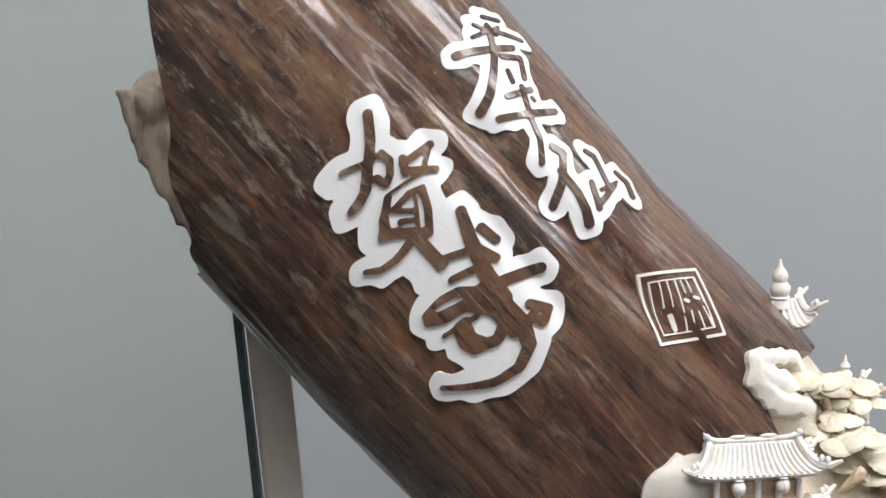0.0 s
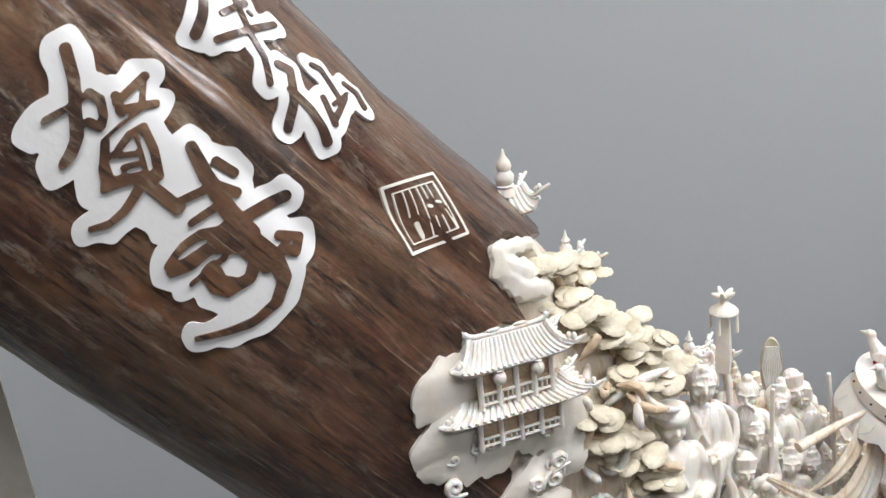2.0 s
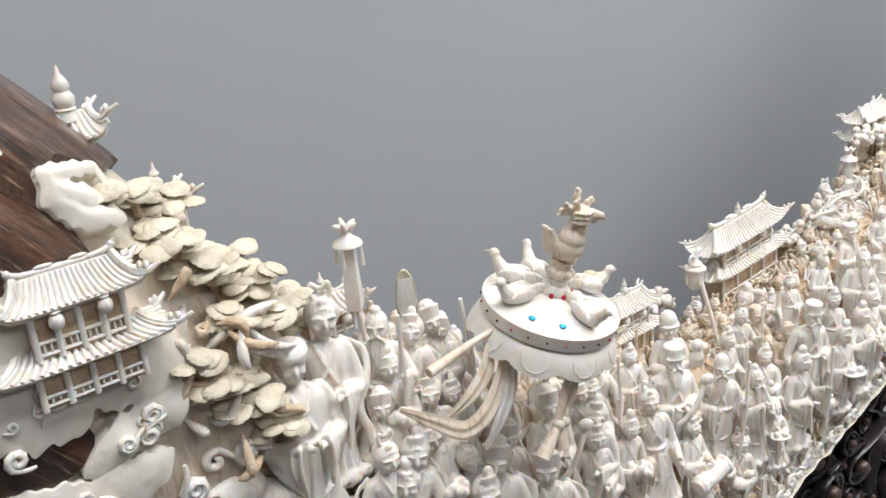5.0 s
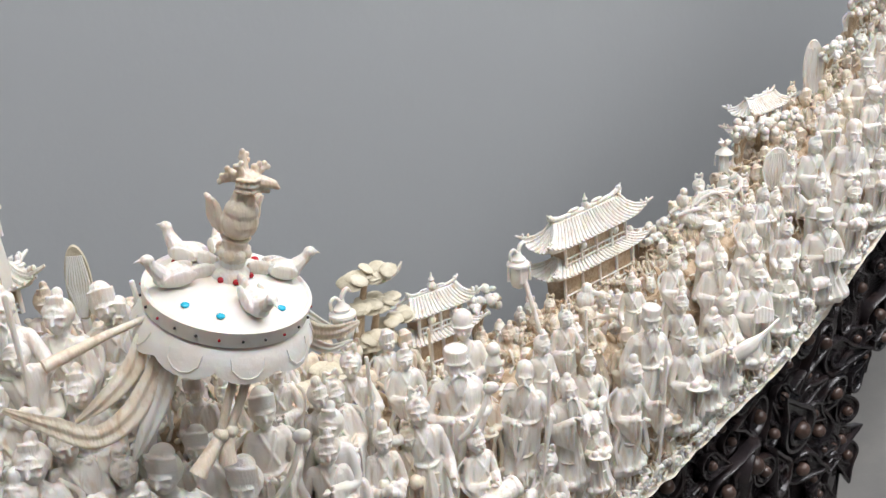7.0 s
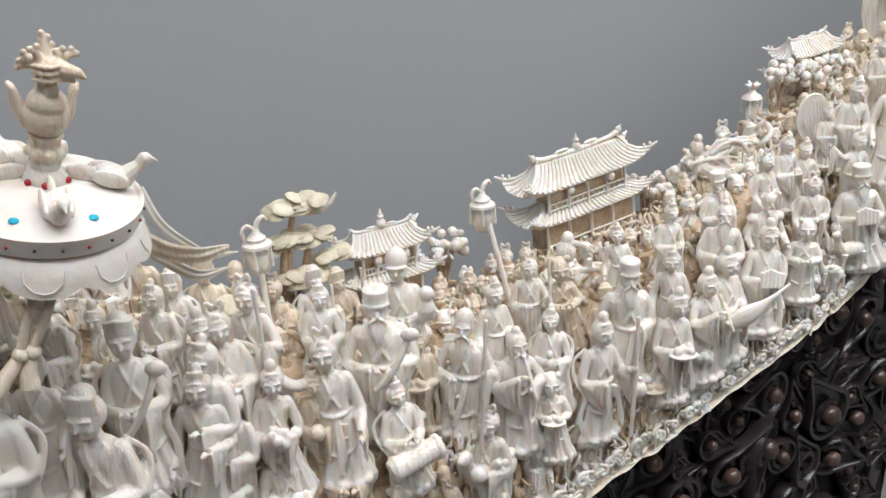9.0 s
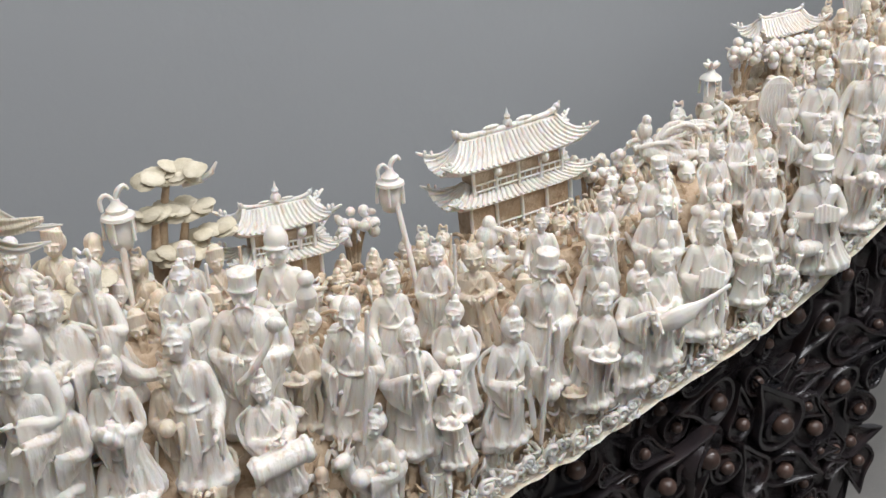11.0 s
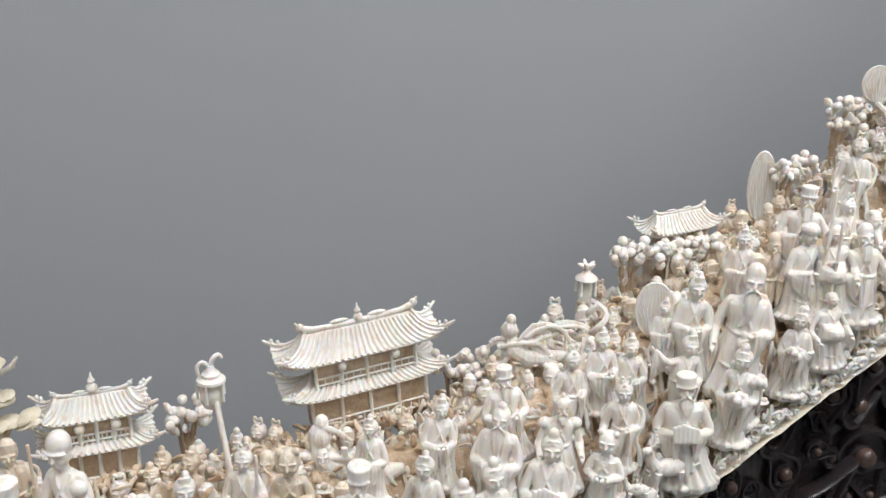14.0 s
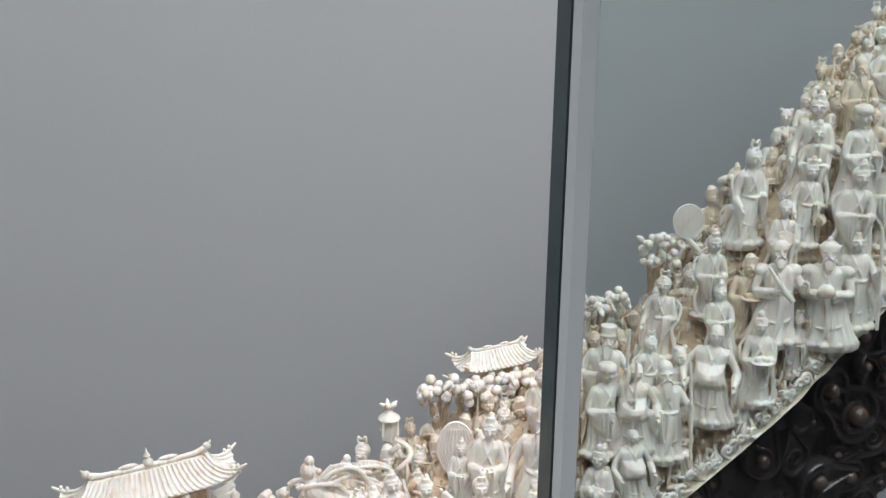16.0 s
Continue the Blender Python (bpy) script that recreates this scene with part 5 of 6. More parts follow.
pine("greenish ivory pine clinging beside the bark", (0.215, 0.475, 1.19), [(0.186, 0.478, 1.312, 0.014, 6), (0.205, 0.485, 1.302, 0.014, 6), (0.182, 0.468, 1.292, 0.014, 6), (0.204, 0.468, 1.275, 0.014, 6), (0.226, 0.475, 1.262, 0.016, 7), (0.245, 0.480, 1.244, 0.014, 6), (0.262, 0.492, 1.225, 0.012, 5)])
pine("greenish ivory pine bough hanging over the rocks", (0.235, 0.46, 1.18), [(0.192, 0.447, 1.214, 0.012, 6), (0.212, 0.450, 1.212, 0.012, 6), (0.204, 0.446, 1.200, 0.010, 4)])
pine("leafy ivory pine spreading over the slope by the pavilion", (0.225, 0.50, 1.20), [(0.168, 0.466, 1.318, 0.010, 4), (0.196, 0.462, 1.288, 0.012, 5), (0.216, 0.462, 1.272, 0.014, 6), (0.236, 0.464, 1.252, 0.014, 6), (0.252, 0.470, 1.232, 0.014, 6), (0.230, 0.456, 1.235, 0.014, 6), (0.212, 0.452, 1.245, 0.012, 5), (0.272, 0.480, 1.212, 0.012, 5)])
pine("low ivory pine bough beside the cloud plate", (0.225, 0.46, 1.17), [(0.186, 0.440, 1.232, 0.010, 4), (0.196, 0.440, 1.216, 0.012, 5), (0.216, 0.441, 1.196, 0.012, 5), (0.228, 0.442, 1.178, 0.012, 5)])
pine("ivory pine bough under the ribbons", (0.52, 0.52, 1.00), [(0.508, 0.52, 1.046, 0.014, 5), (0.530, 0.53, 1.052, 0.012, 4)])

roots = thing("gnarled_root", "tangle of tan gnarled roots in the relief", "root")
for i in range(30):
    p = Vector((prng.uniform(0.175, 0.225), prng.uniform(0.440, 0.462), 0))
    p.z = 1.245 - 0.9 * (p.x - 0.19) + prng.uniform(-0.06, 0.03)
    q = p + Vector((prng.uniform(-0.02, 0.03), prng.uniform(-0.01, 0.004), prng.uniform(-0.03, 0.02)))
    part("root", Shape().tube(arc_path(p, lerp(p, q, 0.5) + Vector((prng.uniform(-0.012, 0.012), -0.008, prng.uniform(-0.012, 0.012))), q, 7), [0.0008, 0.0022, 0.0028, 0.0030, 0.0026, 0.0020, 0.0006], 8), IVORY if i % 2 else IVORY_DEEP, roots)
rock = Shape()
for i in range(6):
    rock.ball((lerp(0.19, 0.25, i / 5), 0.452 + prng.uniform(-0.004, 0.006), 1.145 - 0.05 * i / 5 + prng.uniform(-0.012, 0.012)), (prng.uniform(0.012, 0.02), 0.012, prng.uniform(0.010, 0.018)), 10, 7, Euler((0, prng.uniform(-1, 1), 0)).to_matrix())
tagged(new("carved_rock", carved_mesh(rock, "carved_rock", IVORY, 0.0016, 0.8)), "smooth white ivory rock below the pine", "rock")

peach_mesh = Shape().ball((0, 0, 0), (1, 1, 0.95), 10, 7).mesh("peach", IVORY)
leaf_shape = Shape()
leaf_shape.grid([[Vector((f * w0 * math.cos(b), 0.25 * math.sin(b) - 0.3 * f * f, 2.4 * f - 1.2)) for b in np.linspace(0, 2 * math.pi, 8, endpoint=False)] for f, w0 in ((0.02, 0.6), (0.2, 2.4), (0.5, 1.5), (0.8, 0.8), (1.0, 0.15))])
leaf_mesh = leaf_shape.mesh("leaf", IVORY)


def fruit_tree(label, x, y, z, rx, rz, n, foot):
    t = thing("peach_tree", label, "tree", "carved fruit trees")
    trunk = Shape()
    for k in (-0.6, 0.0, 0.6):
        trunk.tube(arc_path((x, y + 0.01, foot), (x + k * rx * 0.3, y + 0.012, lerp(foot, z, 0.6)), (x + k * rx, y + 0.004, z), 7), [0.0032, 0.0030, 0.0028, 0.0025, 0.0022, 0.002, 0.0016], 7)
    part("trunk", trunk, IVORY_DEEP, t, "tan trunk")
    for i in range(n):
        q = (x + prng.uniform(-rx, rx), y + prng.uniform(-0.012, 0.008), z + prng.uniform(-rz, rz))
        leaf = i % 4 == 3
        ob = new("leaf" if leaf else "peach", leaf_mesh if leaf else peach_mesh)
        ob.parent = t
        ob.matrix_world = pose(*q, prng.uniform(-60, 60), prng.uniform(-90, 90), prng.uniform(-60, 60)) @ Matrix.Scale(prng.uniform(0.0036, 0.0050), 4)


for x, y, z, rx, rz, n in ((1.118, 0.606, 1.098, 0.022, 0.010, 34), (1.160, 0.606, 1.092, 0.022, 0.012, 34), (1.192, 0.606, 1.098, 0.016, 0.008, 22), (0.950, 0.600, 1.024, 0.022, 0.010, 30), (0.985, 0.600, 1.016, 0.016, 0.008, 20),
                           (0.728, 0.600, 1.020, 0.016, 0.010, 24), (1.284, 0.610, 1.160, 0.024, 0.010, 34), (1.352, 0.620, 1.205, 0.022, 0.014, 36), (1.45, 0.63, 1.262, 0.022, 0.012, 30), (1.56, 0.64, 1.345, 0.02, 0.014, 30)):
    fruit_tree("ivory fruit tree heavy with round peaches", x, y, z, rx, rz, n, z - 0.06)


# ---- poles: lanterns, fans, leaf-bladed spear ----
def lantern_pole(label, head, foot):
    t = thing("lantern_pole", label, "lantern", "carved lantern poles")
    h, f = Vector(head), Vector(foot)
    part("pole", Shape().tube([f, lerp(f, h, 0.5), h - Vector((0, 0, 0.012))], 0.0022, 8), IVORY, t)
    s = Shape()
    z = h.z - 0.030
    s.robe([(z - 0.010, 0.0030, 0.0030, h.x, h.y), (z - 0.008, 0.0062, 0.0062, h.x, h.y), (z - 0.002, 0.0080, 0.0080, h.x, h.y), (z + 0.004, 0.0084, 0.0084, h.x, h.y), (z + 0.010, 0.0074, 0.0074, h.x, h.y), (z + 0.0115, 0.0104, 0.0104, h.x, h.y), (z + 0.0135, 0.0100, 0.0100, h.x, h.y), (z + 0.0150, 0.0060, 0.0060, h.x, h.y), (z + 0.0175, 0.0066, 0.0066, h.x, h.y), (z + 0.021, 0.003, 0.003, h.x, h.y), (z + 0.024, 0.0024, 0.0024, h.x, h.y)], 24, 12, 0.06)
    part("lantern", s, IVORY_WHITE, t)
    hook = Shape()
    hook.tube(smooth([h + Vector((0, 0, -0.008)), h + Vector((0.002, 0, -0.002)), h + Vector((0.006, 0, 0.001)), h + Vector((0.0085, 0, -0.002))], 3), [0.0018, 0.0018, 0.0019, 0.002, 0.002, 0.0019, 0.0017, 0.0015, 0.0012, 0.001], 8)
    hook.tube(smooth([h + Vector((0, 0, -0.008)), h + Vector((-0.005, 0, -0.003)), h + Vector((-0.009, 0, -0.006)), h + Vector((-0.0085, 0, -0.013))], 3), [0.0014] * 9 + [0.001], 8)
    part("dragon_hook", hook, IVORY_WHITE, t)
    for k in range(5):
        b = 2 * math.pi * k / 5 + 0.4
        part("tassel", Shape().tube([(h.x + 0.0098 * math.cos(b), h.y + 0.0098 * math.sin(b), z + 0.012), (h.x + 0.0100 * math.cos(b), h.y + 0.0100 * math.sin(b), z - 0.002)], [0.0008, 0.0014], 6), IVORY, t)


lantern_pole("ivory lantern with hanging tassels on a thin pole", (0.742, 0.566, 1.080), (0.753, 0.530, 0.935))
lantern_pole("ivory dragon-head lantern on a pole beside a pine", (0.553, 0.548, 1.102), (0.549, 0.530, 0.985))
def lantern_tower(label, head, foot, tall):
    """A slim square lantern under a little cap with a flower on it, carried on a pole."""
    t = thing("lantern_pole", label, "lantern", "carved lantern poles")
    h, f = Vector(head), Vector(foot)
    part("pole", Shape().tube([f, lerp(f, h, 0.5), h - Vector((0, 0, tall + 0.006))], 0.0024, 8), IVORY, t)
    part("lantern", Shape().robe([(h.z - tall - 0.010, 0.0062, 0.0062, h.x, h.y), (h.z - tall, 0.0070, 0.0070, h.x, h.y), (h.z - 0.4 * tall, 0.0052, 0.0052, h.x, h.y), (h.z - 0.010, 0.0044, 0.0044, h.x, h.y)], 4, 4, 0), IVORY_WHITE, t)
    part("cap", Shape().robe([(h.z - 0.0115, 0.0050, 0.0050, h.x, h.y), (h.z - 0.0105, 0.0098, 0.0098, h.x, h.y), (h.z - 0.0085, 0.0088, 0.0088, h.x, h.y), (h.z - 0.0050, 0.0040, 0.0040, h.x, h.y), (h.z - 0.0010, 0.0020, 0.0020, h.x, h.y)], 14, 4, 0), IVORY_WHITE, t)
    for k in range(5):
        b = 2 * math.pi * k / 5 + 0.3
        part("petal", Shape().tube(smooth([h + Vector((0, 0, -0.002)), h + Vector((0.004 * math.cos(b), 0.003 * math.sin(b), 0.001)), h + Vector((0.0085 * math.cos(b), 0.006 * math.sin(b), 0.0035 + 0.002 * (k % 2)))], 3), [0.0014, 0.0018, 0.0022, 0.0022, 0.0020, 0.0014, 0.0007], 7), IVORY_WHITE, t)
    for k in range(4):
        b = math.pi * k / 2 + 0.6
        part("tassel", Shape().tube([(h.x + 0.0088 * math.cos(b), h.y + 0.0088 * math.sin(b), h.z - 0.010), (h.x + 0.0090 * math.cos(b), h.y + 0.0090 * math.sin(b), h.z - 0.024)], [0.0007, 0.0013], 6), IVORY, t)


lantern_tower("slim ivory lantern tower with a flower top beside a pavilion", (0.326, 0.514, 1.243), (0.330, 0.508, 1.12), 0.045)
lantern_tower("slim ivory lantern tower wrapped by twisted ribbons", (1.062, 0.594, 1.096), (1.084, 0.585, 1.00), 0.020)
ribbon = Shape()
for ph in (0, math.pi):
    ribbon.tube([(lerp(1.066, 1.084, k) + 0.009 * math.sin(9 * k + ph), 0.586 + 0.006 * math.cos(9 * k + ph), lerp(1.066, 1.015, k)) for k in np.linspace(0, 1, 14)], 0.0026, 7)
solid("twisted_ribbon", ribbon, IVORY_WHITE, "pair of white ivory ribbons twisted round the lantern tower", "ribbon")


def fan(label, c, rx, rz, handle, turn):
    t = thing("long_fan", label, "fan", "carved fans")
    c = Vector(c)
    m = Euler((radians(-6), 0, radians(turn))).to_matrix()
    s = Shape()
    n = 28
    rows = []
    for f, y in ((0.9, 0.0022), (1.0, 0.0), (0.96, -0.0016), (0.86, -0.0008), (0.5, -0.0014), (0.05, -0.0016)):
        rows.append([c + m @ Vector((f * rx * math.cos(b), y, f * rz * math.sin(b))) for b in np.linspace(0, 2 * math.pi, n, endpoint=False)])
    s.grid(rows)
    part("blade", s, IVORY_LEAF if "spear" in label else IVORY, t)
    for i in range(9):
        k = (i - 4) / 4.6
        part("rib", Shape().tube([c + m @ Vector((k * rx * 0.3, -0.002, -rz * 0.9)), c + m @ Vector((k * rx * 0.95, -0.0026, 0)), c + m @ Vector((k * rx * 0.6, -0.002, rz * 0.72))], 0.0006, 5), IVORY, t)
    part("handle", Shape().tube([c + m @ Vector((0, 0, -rz * 0.95)), lerp(c, Vector(handle), 0.7), handle], [0.003, 0.0018, 0.0016], 7), IVORY, t)


fan("oval ivory fan with carved ribs on a curved handle", (1.111, 0.562, 1.063), 0.0165, 0.0245, (1.134, 0.545, 0.998), -28)
fan("round ivory fan on a long handle above the crowd", (1.378, 0.615, 1.231), 0.0155, 0.0175, (1.410, 0.585, 1.165), -25)
fan("leaf-shaped ivory spear blade on a pole", (0.367, 0.516, 1.178), 0.0075, 0.0225, (0.366, 0.510, 1.09), -32)
fan("tall rounded ivory screen fan beside fruit trees", (1.262, 0.622, 1.140), 0.013, 0.034, (1.268, 0.60, 1.08), -30)

# ---- jewelled canopy ----
canopy = thing("jewelled_canopy", "round ivory canopy set with stones, birds and tassels", "canopy", at=pose(0.418, 0.434, 1.176, 13, 10, 0))
part("dish", Shape().robe([(-0.004, 0.030, 0.030, 0, 0), (0.0, 0.0435, 0.0435, 0, 0), (0.009, 0.0445, 0.0445, 0, 0), (0.0098, 0.0430, 0.0430, 0, 0), (0.0085, 0.0415, 0.0415, 0, 0), (0.013, 0.030, 0.030, 0, 0), (0.0165, 0.018, 0.018, 0, 0), (0.018, 0.004, 0.004, 0, 0)], 56, 4, 0), IVORY_WHITE, canopy)
skirt = Shape()
n = 120
rows = []
for f, z, sc in ((0.90, -0.001, 0.0), (0.98, -0.003, 0.0), (1.05, -0.008, 0.3), (1.08, -0.0125, 1.0), (1.06, -0.0130, 1.0), (0.96, -0.006, 0.2), (0.86, -0.002, 0.0)):
    rows.append([Vector((0.0445 * (f + 0.03 * sc * abs(math.sin(4.5 * b))) * math.cos(b), 0.0445 * (f + 0.03 * sc * abs(math.sin(4.5 * b))) * math.sin(b), z - 0.0055 * sc * abs(math.sin(4.5 * b)) ** 0.6)) for b in np.linspace(0, 2 * math.pi, n, endpoint=False)])
skirt.grid(rows)
part("scalloped_skirt", skirt, IVORY_WHITE, canopy)
q = 0.62
for i in range(9):
    b0 = 2 * math.pi * i / 9
    part("petal_line", Shape().tube([(0.0445 * r0 * math.cos(b0 + q * x * 0.349), 0.0445 * r0 * math.sin(b0 + q * x * 0.349), z0) for x, r0, z0 in ((-0.9, 1.02, -0.0055), (-0.8, 1.075, -0.0105), (-0.4, 1.10, -0.0125 - 0.003 * q), (0, 1.105, -0.0130 - 0.0035 * q), (0.4, 1.10, -0.0125 - 0.003 * q), (0.8, 1.075, -0.0105), (0.9, 1.02, -0.0055))], 0.0003, 5).moved(pose(0, 0, 0, 0, 0, 20)), IVORY_WHITE, canopy)
part("boss", Shape().robe([(0.012, 0.0085, 0.0085, 0, 0), (0.016, 0.0105, 0.0105, 0, 0), (0.0205, 0.0098, 0.0098, 0, 0), (0.0235, 0.0065, 0.0065, 0, 0), (0.027, 0.0072, 0.0072, 0, 0), (0.030, 0.0060, 0.0060, 0, 0)], 24, 4, 0), IVORY, canopy)
for b in (-100, -30, 60, 150, 215):
    part("red_stone", Shape().ball((0.0104 * math.cos(radians(b)), 0.0104 * math.sin(radians(b)), 0.0185), (0.0017, 0.0017, 0.0017), 9, 6), RED, canopy)
for i in range(24):
    b = 2 * math.pi * i / 24
    part("rim_stone", Shape().ball((0.0446 * math.cos(b), 0.0446 * math.sin(b), 0.0045), (0.0008, 0.0008, 0.0008), 7, 5), (DARK, RED, DARK)[i % 3], canopy)
for i in range(8):
    b = radians((-122, -62, -2, 40, 82, 122, 165, 205)[i])
    part("turquoise_stone", Shape().ball((0.0335 * math.cos(b), 0.0335 * math.sin(b), 0.0118), (0.0024, 0.0024, 0.0012), 9, 6), RED if i in (3, 5) else TURQUOISE, canopy)


def bird_shape():
    s = Shape()
    s.ball((0, 0, 0.0055), (0.0058, 0.0095, 0.0052), 12, 8, Euler((radians(12), 0, 0)).to_matrix())
    s.tube([(0, -0.006, 0.007), (0, -0.0105, 0.011), (0, -0.0115, 0.0135)], [0.0040, 0.0028, 0.0024], 9)
    s.ball((0, -0.0125, 0.0142), (0.0027, 0.0033, 0.0027), 9, 7)
    s.tube([(0, -0.0150, 0.0142), (0, -0.0185, 0.0130)], [0.0012, 0.0003], 6)
    s.tube([(0, 0.008, 0.006), (0, 0.014, 0.0075), (0, 0.019, 0.0085)], [0.004, 0.0042, 0.0022], 8, 0.4)
    for k in (-1, 1):
        s.ball((k * 0.0050, 0.002, 0.0065), (0.0016, 0.0085, 0.0038), 9, 6, Euler((radians(16), 0, 0)).to_matrix())
    return s


bird_mesh = carved_mesh(bird_shape(), "bird", IVORY, 0.0004, 0.6)
for b in (-90, -5, 75, 118, 172):
    ob = new("bird", bird_mesh)
    ob.parent = canopy
    ob.matrix_local = pose(0.030 * math.cos(radians(b)), 0.030 * math.sin(radians(b)), 0.012, 0, 0, b + 90) @ Matrix.Scale(1.12, 4)
phoenix = Shape()
phoenix.tube([(0, 0, 0.024), (0, 0, 0.033), (0, 0, 0.036)], [0.0066, 0.0058, 0.0074], 12)
for i in range(8):
    b = i * math.pi / 4
    phoenix.ball((0.0062 * math.cos(b), 0.0062 * math.sin(b), 0.0285), (0.0028, 0.0028, 0.0026), 7, 5)
phoenix.ball((0, -0.001, 0.044), (0.0092, 0.0088, 0.0088), 14, 10)
phoenix.ball((0, -0.002, 0.050), (0.0080, 0.0075, 0.0068), 12, 8)
phoenix.tube([(0, -0.001, 0.050), (-0.0005, -0.001, 0.057), (0.001, -0.002, 0.062)], [0.0062, 0.0042, 0.0046], 12)
for k in (-1, 1):
    for j in range(3):
        phoenix.tube(smooth([(k * 0.0075, 0.001 + 0.003 * j, 0.0385), (k * (0.0095 + 0.0006 * j), 0.001 + 0.003 * j, 0.045), (k * (0.0100 + 0.0008 * j), 0.002 + 0.003 * j, 0.050 + 0.001 * j), (k * (0.0125 + 0.0006 * j), 0.003 + 0.003 * j, 0.0545)], 3), [0.0015, 0.0017, 0.0018, 0.0019, 0.0019, 0.0019, 0.0018, 0.0016, 0.0013, 0.0009], 8)
phoenix.ball((0.0015, -0.003, 0.0645), (0.0066, 0.0056, 0.0052), 12, 8)
phoenix.tube([(0.005, -0.006, 0.0660), (0.0105, -0.009, 0.0655), (0.0130, -0.010, 0.0635)], [0.0034, 0.0022, 0.0007], 8)
phoenix.tube([(0.005, -0.006, 0.0630), (0.0095, -0.008, 0.0615)], [0.0026, 0.0009], 8)
phoenix.ball((0.001, -0.006, 0.0570), (0.0030, 0.0024, 0.0036), 8, 6)
for j in range(3):
    phoenix.tube(smooth([(-0.006, -0.004, 0.0610 + 0.0028 * j), (0.000, -0.0088, 0.0618 + 0.0028 * j), (0.006, -0.006, 0.0628 + 0.0028 * j)], 3), 0.0010, 6)
for j, (dx, dy, dz) in enumerate(((-0.0075, 0.001, 0.0685), (-0.0050, -0.003, 0.0725), (-0.0010, 0.002, 0.0760), (0.0045, -0.002, 0.0715), (0.0095, 0.000, 0.0705), (0.0015, 0.004, 0.0710), (-0.0090, 0.003, 0.0640))):
    phoenix.tube([(0.3 * dx, 0.3 * dy - 0.001, 0.066), (dx, dy, dz)], [0.0026, 0.0014], 7)
    for m2 in range(3):
        phoenix.ball((dx + 0.0016 * math.cos(2.1 * m2 + j), dy, dz + 0.0016 * math.sin(2.1 * m2 + j)), (0.0015, 0.0012, 0.0016), 7, 5)
finial_ob = new("phoenix_finial", carved_mesh(phoenix, "phoenix_finial", IVORY_TAN, 0.0005, 0.5))
finial_ob.parent = canopy
finial_ob.scale = (1.12, 1.12, 1.12)
tagged(finial_ob, "carved crested bird on a knobbed post")
canopy_turn = pose(0.418, 0.434, 1.176, 13, 10, 0).inverted()


def hung(name, shape, mat, label):
    ob = part(name, shape, mat, canopy, label)
    ob.matrix_parent_inverse = canopy_turn
    return ob


for dx, ex in ((-0.004, -0.019), (0.004, -0.002)):
    t = Shape()
    t.tube(smooth([(0.408 + dx, 0.402, 1.152), (0.400 + dx, 0.401, 1.136), (0.393 + dx * 0.6, 0.400, 1.123)], 3), 0.0024, 8)
    t.ball((0.393 + dx * 0.6, 0.400, 1.122), 0.0042, 10, 7)
    t.tube(smooth([(0.393 + dx * 0.6, 0.400, 1.122), (0.393 + ex * 0.6, 0.399, 1.113), (0.393 + ex, 0.398, 1.106)], 3), [0.0030, 0.0032, 0.0036, 0.004, 0.0043, 0.0046, 0.0048], 12)
    hung("tassel", t, IVORY_TAN, "yellowed ivory cord and tassel")
hung("tassel", Shape().tube(smooth([(0.376, 0.438, 1.180), (0.355, 0.437, 1.178), (0.336, 0.436, 1.175), (0.322, 0.435, 1.173)], 3), [0.0018, 0.0019, 0.0021, 0.0023, 0.0026, 0.0029, 0.0031, 0.0033, 0.0034, 0.0034], 12), IVORY_TAN, "thick yellowed tassel")
def pleated(pts, half, pleats=2, taper=0.35):
    """A flat ribbon of cloth, pleated along its length."""
    path, rows = smooth(pts, 6), []
    for i, c in enumerate(path):
        k = i / (len(path) - 1)
        d = (path[min(i + 1, len(path) - 1)] - path[max(i - 1, 0)]).normalized()
        across = d.cross(Vector((0, -1, 0))).normalized()
        wd = half * lerp(0.75, 1.0, math.sin(math.pi * min(1, k * 1.2))) * (1 if k < 0.8 else lerp(1, taper, (k - 0.8) / 0.2))
        ring = []
        for side in (1, -1):
            for j in range(13):
                q = side * lerp(-1, 1, j / 12)
                ripple = 0.08 * wd * math.cos(math.pi * pleats * q + 3 * k) + 0.25 * wd * q * math.sin(4 * k)
                ring.append(c + across * (wd * q) + Vector((0, ripple - side * 0.10 * half * (1 - q ** 6), 0)))
        rows.append(ring)
    return Shape().grid(rows)


for pts, half, mat in ((((0.380, 0.432, 1.164), (0.368, 0.426, 1.150), (0.353, 0.422, 1.138), (0.335, 0.422, 1.134), (0.318, 0.428, 1.145), (0.300, 0.436, 1.158)), 0.0062, IVORY_TAN),
                       (((0.384, 0.430, 1.158), (0.374, 0.424, 1.146), (0.362, 0.421, 1.130), (0.351, 0.423, 1.112)), 0.0056, IVORY),
                       (((0.372, 0.436, 1.172), (0.362, 0.432, 1.158), (0.346, 0.430, 1.148), (0.330, 0.432, 1.140)), 0.0055, IVORY_TAN),
                       (((0.458, 0.436, 1.152), (0.472, 0.440, 1.138), (0.490, 0.444, 1.130), (0.506, 0.446, 1.130)), 0.0052, IVORY_TAN)):
    hung("ribbon", pleated(pts, half), mat, "long pleated ivory ribbon")


